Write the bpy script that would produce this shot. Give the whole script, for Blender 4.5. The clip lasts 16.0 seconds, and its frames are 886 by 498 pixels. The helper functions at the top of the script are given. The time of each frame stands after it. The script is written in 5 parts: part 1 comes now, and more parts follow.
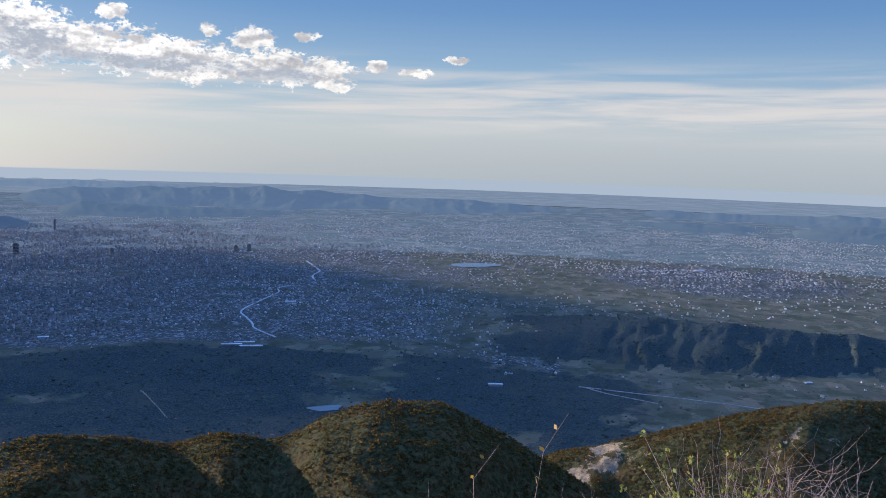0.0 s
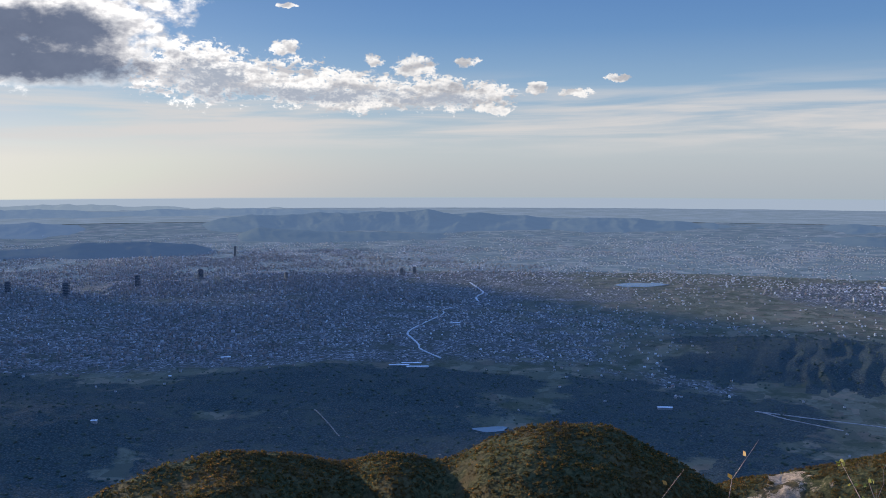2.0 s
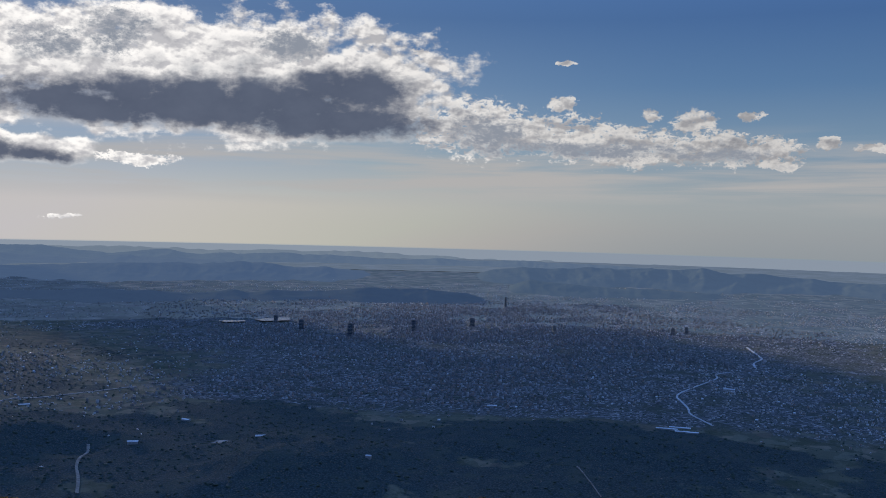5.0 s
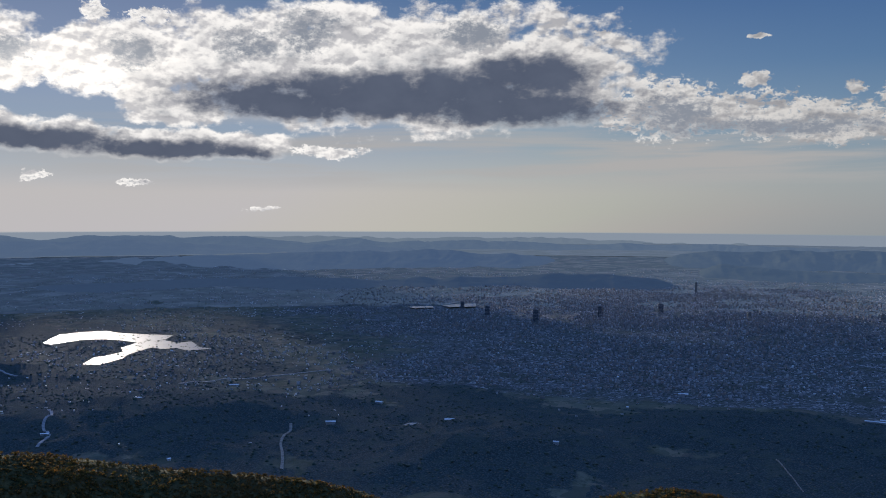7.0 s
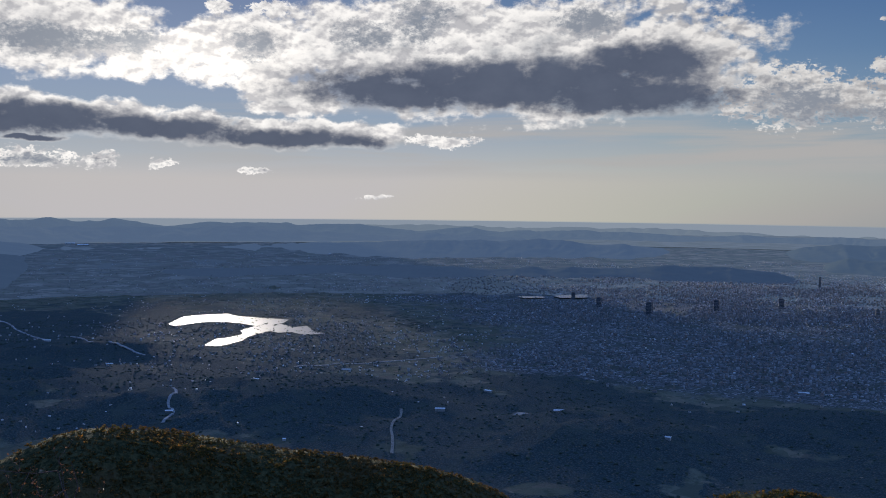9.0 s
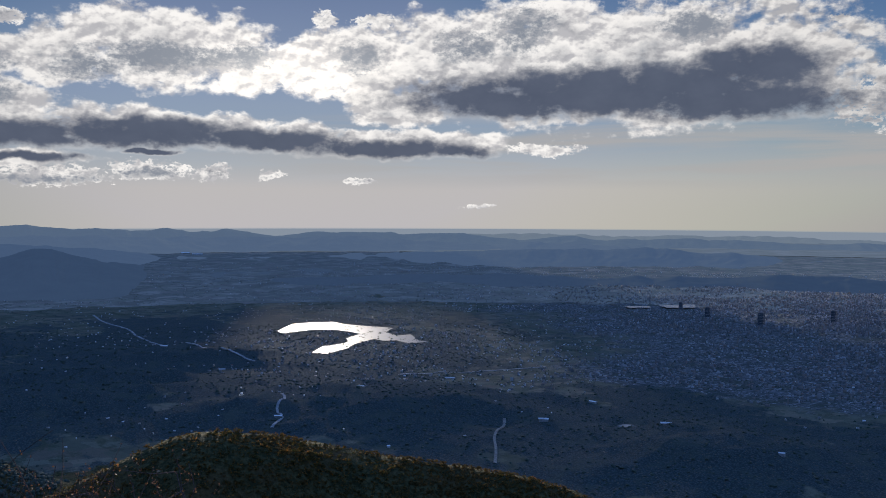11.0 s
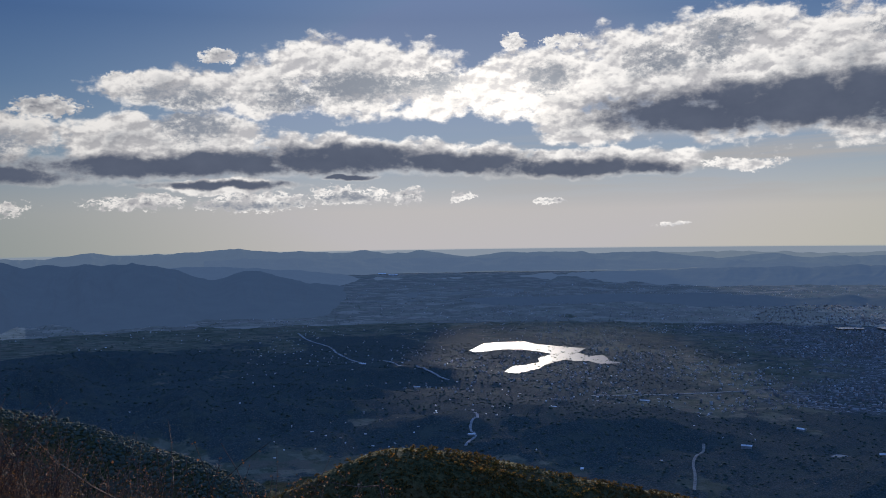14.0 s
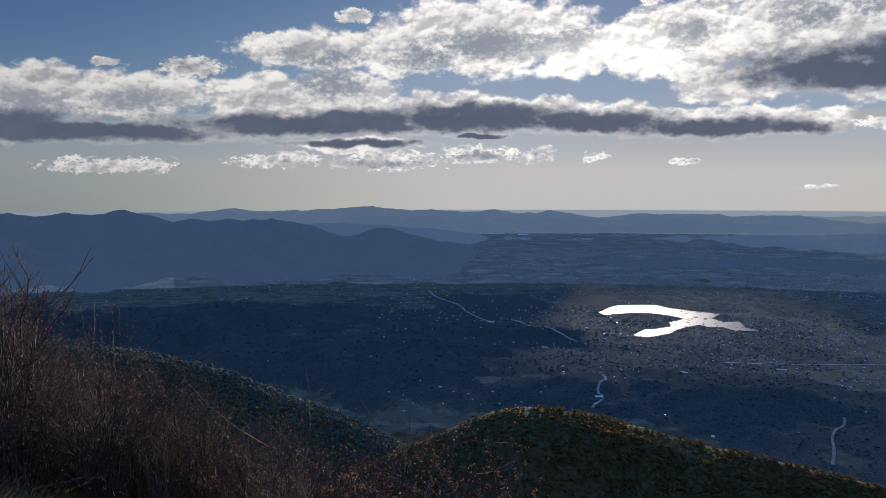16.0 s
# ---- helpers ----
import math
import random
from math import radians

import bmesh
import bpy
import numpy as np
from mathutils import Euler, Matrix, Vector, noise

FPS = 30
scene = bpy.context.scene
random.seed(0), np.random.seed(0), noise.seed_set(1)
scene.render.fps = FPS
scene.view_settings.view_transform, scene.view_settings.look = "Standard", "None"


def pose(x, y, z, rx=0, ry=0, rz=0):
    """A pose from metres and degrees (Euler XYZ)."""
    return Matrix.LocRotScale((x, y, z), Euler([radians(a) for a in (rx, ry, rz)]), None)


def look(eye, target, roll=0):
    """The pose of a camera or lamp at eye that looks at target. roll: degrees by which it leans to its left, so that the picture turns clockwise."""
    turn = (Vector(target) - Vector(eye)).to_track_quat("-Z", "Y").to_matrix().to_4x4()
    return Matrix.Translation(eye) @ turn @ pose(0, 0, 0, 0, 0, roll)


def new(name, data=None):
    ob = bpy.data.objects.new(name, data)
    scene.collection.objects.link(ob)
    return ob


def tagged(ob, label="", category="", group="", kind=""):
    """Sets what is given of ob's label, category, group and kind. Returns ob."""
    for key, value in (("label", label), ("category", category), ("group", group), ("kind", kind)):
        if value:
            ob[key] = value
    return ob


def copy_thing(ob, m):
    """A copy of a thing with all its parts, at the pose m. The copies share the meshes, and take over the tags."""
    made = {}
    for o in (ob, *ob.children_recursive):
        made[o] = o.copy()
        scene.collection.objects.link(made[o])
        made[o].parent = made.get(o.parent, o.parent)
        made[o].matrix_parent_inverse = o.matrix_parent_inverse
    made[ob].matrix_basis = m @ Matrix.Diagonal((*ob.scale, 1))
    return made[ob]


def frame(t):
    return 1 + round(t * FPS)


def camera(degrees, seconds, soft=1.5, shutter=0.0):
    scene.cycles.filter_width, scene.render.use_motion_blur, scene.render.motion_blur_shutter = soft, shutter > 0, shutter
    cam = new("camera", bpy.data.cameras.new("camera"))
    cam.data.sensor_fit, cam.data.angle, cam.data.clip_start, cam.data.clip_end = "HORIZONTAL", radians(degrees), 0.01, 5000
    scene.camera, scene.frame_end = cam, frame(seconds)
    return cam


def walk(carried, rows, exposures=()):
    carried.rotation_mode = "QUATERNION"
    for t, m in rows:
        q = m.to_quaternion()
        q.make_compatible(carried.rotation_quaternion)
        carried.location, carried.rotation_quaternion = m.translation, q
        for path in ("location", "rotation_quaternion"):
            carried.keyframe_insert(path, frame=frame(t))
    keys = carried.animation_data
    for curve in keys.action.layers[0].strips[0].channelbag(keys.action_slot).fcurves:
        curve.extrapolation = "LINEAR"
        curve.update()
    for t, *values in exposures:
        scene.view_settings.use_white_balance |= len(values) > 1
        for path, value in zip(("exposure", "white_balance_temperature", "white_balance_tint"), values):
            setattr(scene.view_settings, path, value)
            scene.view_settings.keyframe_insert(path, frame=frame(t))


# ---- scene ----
# A pan from a mountain shoulder over a lowland city. The far land is laid out at one eighth of its true
# distances and sizes, so that all of it lies within the five kilometres that the lens can reach; the slope
# underfoot, with its shrubs, stones and grass, has its true size.
EYE = 115.0                     # the eye above the lowland
cam = camera(52.38, 16.0, soft=0.9)
ARM = 0.45                      # the camera is held out at arm's length and swings round with the body
ROWS = [  # seconds, yaw, pitch, roll
    (0.0, 0.37, -5.74, -1.88), (0.5, 2.01, -5.24, -1.98), (1.0, 3.94, -4.94, -1.40), (1.5, 5.72, -4.81, -0.61),
    (2.0, 10.56, -4.57, -0.02), (2.5, 14.28, -4.49, -0.94), (3.0, 16.95, -4.15, -0.71), (3.5, 20.04, -3.09, -0.69),
    (6.0, 33.45, -1.21, -1.45), (6.5, 37.09, -2.16, -0.69), (7.0, 39.35, -2.40, -0.24), (7.5, 41.25, -3.22, -0.45),
    (8.0, 43.11, -3.83, -0.77), (8.5, 44.75, -3.41, -0.58), (9.0, 46.42, -3.13, -0.64), (11.5, 55.02, -1.96, -0.31),
    (12.0, 57.32, -1.11, -0.44), (12.5, 59.35, -0.73, 0.06), (13.0, 61.38, -0.72, 0.20), (13.5, 63.22, -1.00, 0.64),
    (14.0, 64.98, -1.28, 0.83), (14.5, 66.65, -1.73, 0.98), (15.0, 68.68, -2.00, 1.11), (15.5, 70.63, -2.80, 1.06),
    (16.0, 73.26, -3.79, 0.11),
]
walk(cam, [(t, pose(-ARM * math.sin(radians(yaw)), ARM * (math.cos(radians(yaw)) - 1), EYE, 90 + pitch, roll, yaw))
           for t, yaw, pitch, roll in ROWS],
     exposures=[(0.0, 0.85, 6250, 11), (2.0, 0.75, 6250, 11), (3.5, 0.45, 6250, 11), (6.0, 0.05, 6250, 11), (9.0, 0.08, 6250, 11), (12.5, 0.0, 6250, 11), (16.0, 0.1, 6250, 11)])

# ---- sun and sky ----
SUN_AZ, SUN_EL = 62.5, 8.2      # degrees to the left of the first view, and above the level
sun = new("sun", bpy.data.lights.new("sun", "SUN"))
sun.data.energy, sun.data.angle, sun.data.color = 5.0, radians(0.5), (1.0, 0.88, 0.72)
sun.matrix_world = look((0, 0, 300), (300 * math.sin(radians(SUN_AZ)), -300 * math.cos(radians(SUN_AZ)), 300 - 300 * math.tan(radians(SUN_EL))))


class Nodes:
    """Short hand for node trees."""

    def __init__(self, tree, fresh=True):
        self.tree = tree
        if fresh:
            tree.nodes.clear()

    def add(self, kind, *values, **settings):
        node = self.tree.nodes.new(kind)
        for key, value in settings.items():
            setattr(node, key, value)
        for i, value in enumerate(values):
            self.put(node.inputs[i], value)
        return node

    def put(self, socket, value):
        if value is None:
            return
        if isinstance(value, bpy.types.NodeSocket):
            self.tree.links.new(value, socket)
        elif isinstance(value, (tuple, list)) and len(value) == 3 and socket.type == "RGBA":
            socket.default_value = (*value, 1)
        else:
            socket.default_value = value

    def math(self, op, a, b=None, c=None, clamp=False):
        return self.add("ShaderNodeMath", a, b, c, operation=op, use_clamp=clamp).outputs[0]

    def ramp(self, x, lo, hi, a=0.0, b=1.0, smooth=True):
        node = self.add("ShaderNodeMapRange", x, lo, hi, a, b, interpolation_type="SMOOTHSTEP" if smooth else "LINEAR")
        return node.outputs[0]

    def mix(self, fac, a, b, blend="MIX"):
        node = self.tree.nodes.new("ShaderNodeMix")
        node.data_type, node.blend_type = "RGBA", blend
        self.put(node.inputs[0], fac), self.put(node.inputs[6], a), self.put(node.inputs[7], b)
        return node.outputs[2]

    def noise(self, vector, scale, detail=4.0, rough=0.55, distortion=0.0):
        node = self.tree.nodes.new("ShaderNodeTexNoise")
        self.put(node.inputs["Vector"], vector)
        node.inputs["Scale"].default_value, node.inputs["Detail"].default_value = scale, detail
        node.inputs["Roughness"].default_value, node.inputs["Distortion"].default_value = rough, distortion
        return node.outputs["Fac"]

    def vec(self, x, y, z=0.0):
        return self.add("ShaderNodeCombineXYZ", x, y, z).outputs[0]


world = bpy.data.worlds.new("sky")
scene.world = world
world.use_nodes = True
n = Nodes(world.node_tree)
way = n.add("ShaderNodeSeparateXYZ", n.add("ShaderNodeTexCoord").outputs["Generated"])
az = n.math("MULTIPLY", n.math("ARCTAN2", n.math("MULTIPLY", way.outputs[0], -1.0), way.outputs[1]), 57.2958)
el = n.math("MULTIPLY", n.math("ARCSINE", way.outputs[2]), 57.2958)
sky = n.add("ShaderNodeTexSky", sky_type="NISHITA")
sky.sun_disc, sky.sun_elevation, sky.sun_rotation = False, radians(SUN_EL), radians(-SUN_AZ)
sky.altitude, sky.air_density, sky.dust_density, sky.ozone_density = 900, 1.0, 0.6, 2.0
heaven = n.mix(1.0, n.mix(1.0, sky.outputs[0], (0.10, 0.10, 0.10), "MULTIPLY"), (0.7, 0.7, 0.75), "DARKEN")


def ladder(x, lo, hi, steps):
    """A colour ramp over x from lo to hi; steps: pairs of x and colour."""
    node = n.add("ShaderNodeValToRGB", n.ramp(x, lo, hi, smooth=False))
    e = node.color_ramp.elements
    while len(e) < len(steps):
        e.new(0.5)
    for i, (at, c) in enumerate(steps):
        e[i].position, e[i].color = (at - lo) / (hi - lo), (*c, 1)
    return node.outputs[0]


# the air in layers: moist and pale low down, clear blue above; warmer under the sun
clear = ladder(el, -2, 60, [(-1.5, (0.235, 0.275, 0.315)), (2.0, (0.285, 0.312, 0.345)), (5.5, (0.155, 0.235, 0.335)), (9.0, (0.074, 0.155, 0.30)),
                            (13.0, (0.043, 0.107, 0.265)), (24.0, (0.095, 0.21, 0.50)), (60.0, (0.22, 0.46, 1.20))])
warm = ladder(el, -2, 60, [(-1.5, (0.47, 0.435, 0.415)), (1.2, (0.475, 0.44, 0.405)), (2.6, (0.355, 0.38, 0.392)), (4.6, (0.215, 0.295, 0.38)), (7.0, (0.18, 0.255, 0.375)),
                           (13.0, (0.058, 0.122, 0.266)), (24.0, (0.095, 0.21, 0.50)), (60.0, (0.22, 0.46, 1.20))])
toward = n.ramp(n.math("ABSOLUTE", n.math("SUBTRACT", az, SUN_AZ - 4)), 10.0, 50.0, 1.0, 0.0)
heaven = n.mix(0.85, heaven, n.mix(toward, clear, warm))
heaven = n.mix(n.math("MULTIPLY", n.ramp(az, 68.0, 100.0), n.ramp(el, 22.0, 12.0)), heaven, n.mix(1.0, heaven, (0.70, 0.74, 0.80), "MULTIPLY"))


def field(blobs):
    """The highest of soft ellipses (azimuth, elevation, half width, half height) at a direction of the sky."""
    best = None
    for a, e, w, h in blobs:
        u = n.math("MULTIPLY", n.math("SUBTRACT", az_w, a), 1 / w)
        v = n.math("MULTIPLY", n.math("SUBTRACT", el_w, e), 1 / h)
        s = n.math("SUBTRACT", 1.0, n.math("ADD", n.math("MULTIPLY", u, u), n.math("MULTIPLY", v, v)))
        best = s if best is None else n.math("MAXIMUM", best, s)
    return n.math("MAXIMUM", best, -2.0)


dome = n.vec(az, n.math("MULTIPLY", el, 1.45))
dome_up = n.vec(n.math("ADD", az, 0.12), n.math("ADD", n.math("MULTIPLY", el, 1.45), 0.55))
lump, lump_up = (n.noise(v, 0.36, 10.0, 0.6) for v in (dome, dome_up))
warp = n.noise(n.vec(az, el, 7.3), 0.3, 5.0, 0.6)
warp2 = n.noise(n.vec(az, el, 31.7), 0.35, 5.0, 0.6)
az_w = n.math("ADD", az, n.math("MULTIPLY", n.math("SUBTRACT", warp, 0.5), 2.6))
el_w = n.math("ADD", el, n.math("MULTIPLY", n.math("SUBTRACT", warp2, 0.5), 1.0))
CUMULUS = [(112, 5.6, 9, 2), (104, 5.2, 6, 1.8), (41.7, 8.97, 15, 4.2), (51.8, 9.91, 6.7, 2.5), (32.4, 8.78, 5.8, 2.9), (59.0, 8.8, 5.0, 2.2), (55.6, 6.10, 3.4, 1.3), (65.1, 8.47, 2.5, 1.6), (70.5, 9.5, 7.2, 2.6), (75.8, 8.8, 3.2, 1.7), (81.0, 8.6, 4.8, 1.35),
           (62.3, 8.8, 2.1, 1.3), (57.7, 9.09, 3.9, 2.1), (84.0, 5.3, 4.9, 1.7), (79.4, 5.8, 3.8, 1.7), (72.9, 4.8, 6, 1.3), (67.0, 4.8, 4.6, 1.0), (62.0, 4.4, 3.5, 1.0), (56.3, 4.15, 4.2, 0.85),
           (51.3, 4.07, 2.6, 0.86), (78.5, 2.83, 4.2, 0.54), (96.0, 5.61, 5.3, 1.8), (91.6, 5.59, 3.9, 1.8), (98.7, 4.86, 3.2, 2.1)]
TAIL = [(25.9, 6.28, 4.2, 2.1), (21.0, 5.85, 4.6, 1.6), (16.0, 5.37, 4.2, 1.4), (11.4, 5.13, 3.5, 1.2), (7.6, 5.11, 2.2, 0.93), (4.4, 5.49, 0.77, 0.5), (2.1, 5.22, 0.95, 0.32), (14.8, 7.29, 0.77, 0.5),
           (12.5, 6.83, 1.4, 0.79), (9.0, 7.15, 0.98, 0.29), (-0.4, 6.12, 0.98, 0.21), (20.6, 7.94, 0.84, 0.5), (7.2, 4.22, 1.5, 0.36), (20.3, 10.45, 0.7, 0.21), (29.5, 10.84, 0.84, 0.36), (60.4, 11.52, 0.84, 0.71),
           (79.3, 10.71, 0.95, 0.5), (57.0, 11.51, 1.8, 0.5), (46.4, 3.65, 2.5, 0.46), (84.0, 9.10, 1.4, 0.64), (88.8, 7.35, 2.2, 0.71), (78.7, 10.70, 1.1, 0.5), (93.6, 7.55, 0.77, 0.29)]
LOW = [(83.2, 1.83, 3.3, 0.54), (76.6, 1.83, 4, 0.64), (71.0, 2.22, 2.6, 0.68), (67.2, 1.99, 1.2, 0.57), (63.9, 2.00, 0.77, 0.32), (58.2, 1.57, 1.2, 0.25), (93.6, 1.55, 4, 0.5), (50.5, 0.07, 1.1, 0.21),
           (63.7, 1.93, 0.77, 0.25)]
SHADE = [(106, 3.9, 12, 0.8), (42.7, 7.1, 13, 1.5), (34.2, 8.5, 4.4, 1.3), (38.5, 7.4, 7, 1.4), (35.5, 6.5, 7, 1.2), (47, 6.8, 8.5, 1.2), (51.8, 3.65, 2.4, 0.5), (57.5, 3.7, 5, 0.6), (64.5, 4.2, 6, 0.75), (72, 4.5, 7, 0.95), (81, 4.1, 10, 0.8),
         (78.5, 2.9, 4.5, 0.25), (70.8, 3.38, 1.6, 0.2), (94.8, 3.4, 9, 0.6)]
GREY = [(47.7, 10.97, 2.1, 1.5), (51.5, 10.09, 2.5, 1.2), (37.4, 10.98, 2.5, 1.1), (58.6, 9.23, 1.6, 1.1), (70.5, 8.94, 5.3, 1.1), (74.5, 8.29, 2.5, 0.93), (65.2, 9.23, 2.1, 0.93), (57.7, 9.44, 1.5, 0.93),
           (81.0, 8.16, 3.5, 0.86), (80.4, 6.55, 2.5, 1.3), (71.0, 2.08, 1.9, 0.43), (76.6, 1.62, 3.5, 0.32), (19.5, 5.09, 9.5, 0.64), (25.2, 5.95, 2.5, 1.2), (10.7, 4.78, 3.2, 0.5), (91.6, 5.26, 3.2, 0.89),
           (97.5, 4.75, 3.5, 1.1)]
rough = n.math("ADD", n.math("MULTIPLY", n.math("SUBTRACT", lump, 0.5), 3.6), 0.22)
frill = n.math("ADD", n.math("MULTIPLY", n.math("SUBTRACT", n.noise(n.vec(az, n.math("MULTIPLY", el, 1.6), 17.1), 1.1, 8.0, 0.6), 0.5), 4.6), 0.1)
wisp = n.math("MULTIPLY", n.math("SUBTRACT", n.noise(n.vec(az, n.math("MULTIPLY", el, 1.5), 23.3), 2.6, 7.0, 0.65), 0.5), 5.5)
both = n.math("ADD", n.math("MULTIPLY", rough, 0.5), n.math("ADD", n.math("MULTIPLY", frill, 0.35), n.math("SUBTRACT", n.math("MULTIPLY", wisp, 0.55), 0.1)))
body = n.math("MAXIMUM", n.math("ADD", field(CUMULUS), n.math("ADD", n.math("MULTIPLY", rough, 0.8), n.math("MULTIPLY", frill, 0.2))),
              n.math("MAXIMUM", n.math("ADD", field(TAIL), both), n.math("ADD", field(LOW), n.math("ADD", n.math("MULTIPLY", frill, 0.5), n.math("MULTIPLY", wisp, 0.8)))))
cover = n.ramp(body, 0.06, 0.62)
puff, puff_up = (n.noise(n.vec(n.math("ADD", az, d), n.math("ADD", n.math("MULTIPLY", el, 1.45), 2.4 * d), 5.5), 0.85, 3.5, 0.5) for d in (0.0, 0.11))
soft_lump, soft_lump_up = (n.noise(v, 0.36, 4.5, 0.55) for v in (dome, dome_up))
edge_light = n.ramp(n.math("ADD", n.math("SUBTRACT", soft_lump, soft_lump_up), n.math("MULTIPLY", n.math("SUBTRACT", puff, puff_up), 0.8)), -0.14, 0.10)
thick = n.ramp(n.math("ADD", body, n.math("MULTIPLY", n.math("SUBTRACT", puff, 0.5), 2.2)), 0.6, 2.4)
lit = n.mix(toward, (0.60, 0.57, 0.53), (0.98, 0.93, 0.86))
white = n.mix(thick, lit, (0.33, 0.34, 0.36))
white = n.mix(edge_light, n.mix(1.0, white, (0.52, 0.53, 0.57), "MULTIPLY"), white)
grey = n.ramp(n.math("ADD", field(GREY), n.math("MULTIPLY", both, 0.9)), -0.1, 1.25)
white = n.mix(grey, white, (0.25, 0.27, 0.305))
shade = n.ramp(n.math("ADD", field(SHADE), n.math("ADD", n.math("MULTIPLY", rough, 0.6), n.math("MULTIPLY", frill, 0.28))), -0.5, 0.85)
cloud = n.mix(shade, white, n.mix(lump, (0.062, 0.076, 0.115), (0.115, 0.132, 0.178)))
du = n.math("MULTIPLY", n.math("SUBTRACT", az, SUN_AZ), 1 / 5.0)
dv = n.math("MULTIPLY", n.math("SUBTRACT", el, SUN_EL), 1 / 1.9)
near_sun = n.math("POWER", 2.718, n.math("MULTIPLY", n.math("ADD", n.math("MULTIPLY", du, du), n.math("MULTIPLY", dv, dv)), -1.0))
cloud = n.mix(near_sun, cloud, n.mix(1.0, cloud, (1.5, 1.45, 1.36), "MULTIPLY"))
cloud = n.mix(n.math("MULTIPLY", near_sun, 0.12), cloud, (1.7, 1.62, 1.48))
# thin veil of high cloud over the sea
streak = n.noise(n.vec(n.math("MULTIPLY", az, 0.04), n.math("ADD", n.math("MULTIPLY", el, 0.6), n.math("MULTIPLY", az, 0.012))), 1.5, 7.0, 0.55, 0.3)
band = n.math("MULTIPLY", n.ramp(el, 0.8, 3.0), n.ramp(el, 3.6, 7.0, 1.0, 0.0))
veil = n.math("MULTIPLY", n.math("MULTIPLY", n.ramp(streak, 0.37, 0.63), band), n.ramp(az, 76.0, 44.0, 0.08, 1.0))
heaven = n.mix(n.math("MULTIPLY", veil, 0.85), heaven, (0.425, 0.40, 0.375))
heaven = n.mix(n.math("MULTIPLY", n.math("MAXIMUM", cover, shade), 0.97), heaven, cloud)
heaven = n.mix(n.ramp(el, -1.22, -1.42), heaven, (0.21, 0.29, 0.35))
n.add("ShaderNodeOutputWorld", n.add("ShaderNodeBackground", heaven, 1.0).outputs[0])


# ---- materials ----
def surface(name, colour=None, rough=0.8, spec=0.3, metal=0.0, bump=None, strength=0.3, distance=0.05, glow=None, glow_strength=1.0, make=None):
    """A node material. make(n) may return a colour socket; bump: a pair of scale and detail."""
    m = bpy.data.materials.new(name)
    m.use_nodes = True
    nn = Nodes(m.node_tree)
    b = nn.add("ShaderNodeBsdfPrincipled")
    nn.put(b.inputs["Base Color"], make(nn) if make else colour)
    b.inputs["Roughness"].default_value, b.inputs["Specular IOR Level"].default_value, b.inputs["Metallic"].default_value = rough, spec, metal
    if glow:
        b.inputs["Emission Color"].default_value, b.inputs["Emission Strength"].default_value = (*glow, 1), glow_strength
    if bump:
        co = nn.add("ShaderNodeTexCoord").outputs["Object"]
        node = nn.add("ShaderNodeBump")
        nn.put(node.inputs["Height"], nn.noise(co, bump[0], bump[1], 0.6))
        node.inputs["Strength"].default_value, node.inputs["Distance"].default_value = strength, distance
        nn.put(b.inputs["Normal"], node.outputs[0])
    nn.add("ShaderNodeOutputMaterial", b.outputs[0])
    return m


def steps_of(nn, x, stops, smooth=False):
    node = nn.add("ShaderNodeValToRGB", x)
    e = node.color_ramp.elements
    while len(e) < len(stops):
        e.new(0.5)
    for i, (at, c) in enumerate(stops):
        e[i].position, e[i].color = at, (*c, 1)
    node.color_ramp.interpolation = "LINEAR" if smooth else "CONSTANT"
    return node.outputs[0]


def cells(nn, vector, scale, feature="F1", distance="EUCLIDEAN"):
    node = nn.tree.nodes.new("ShaderNodeTexVoronoi")
    node.feature, node.distance = feature, distance
    nn.put(node.inputs["Vector"], vector)
    node.inputs["Scale"].default_value = scale
    return node


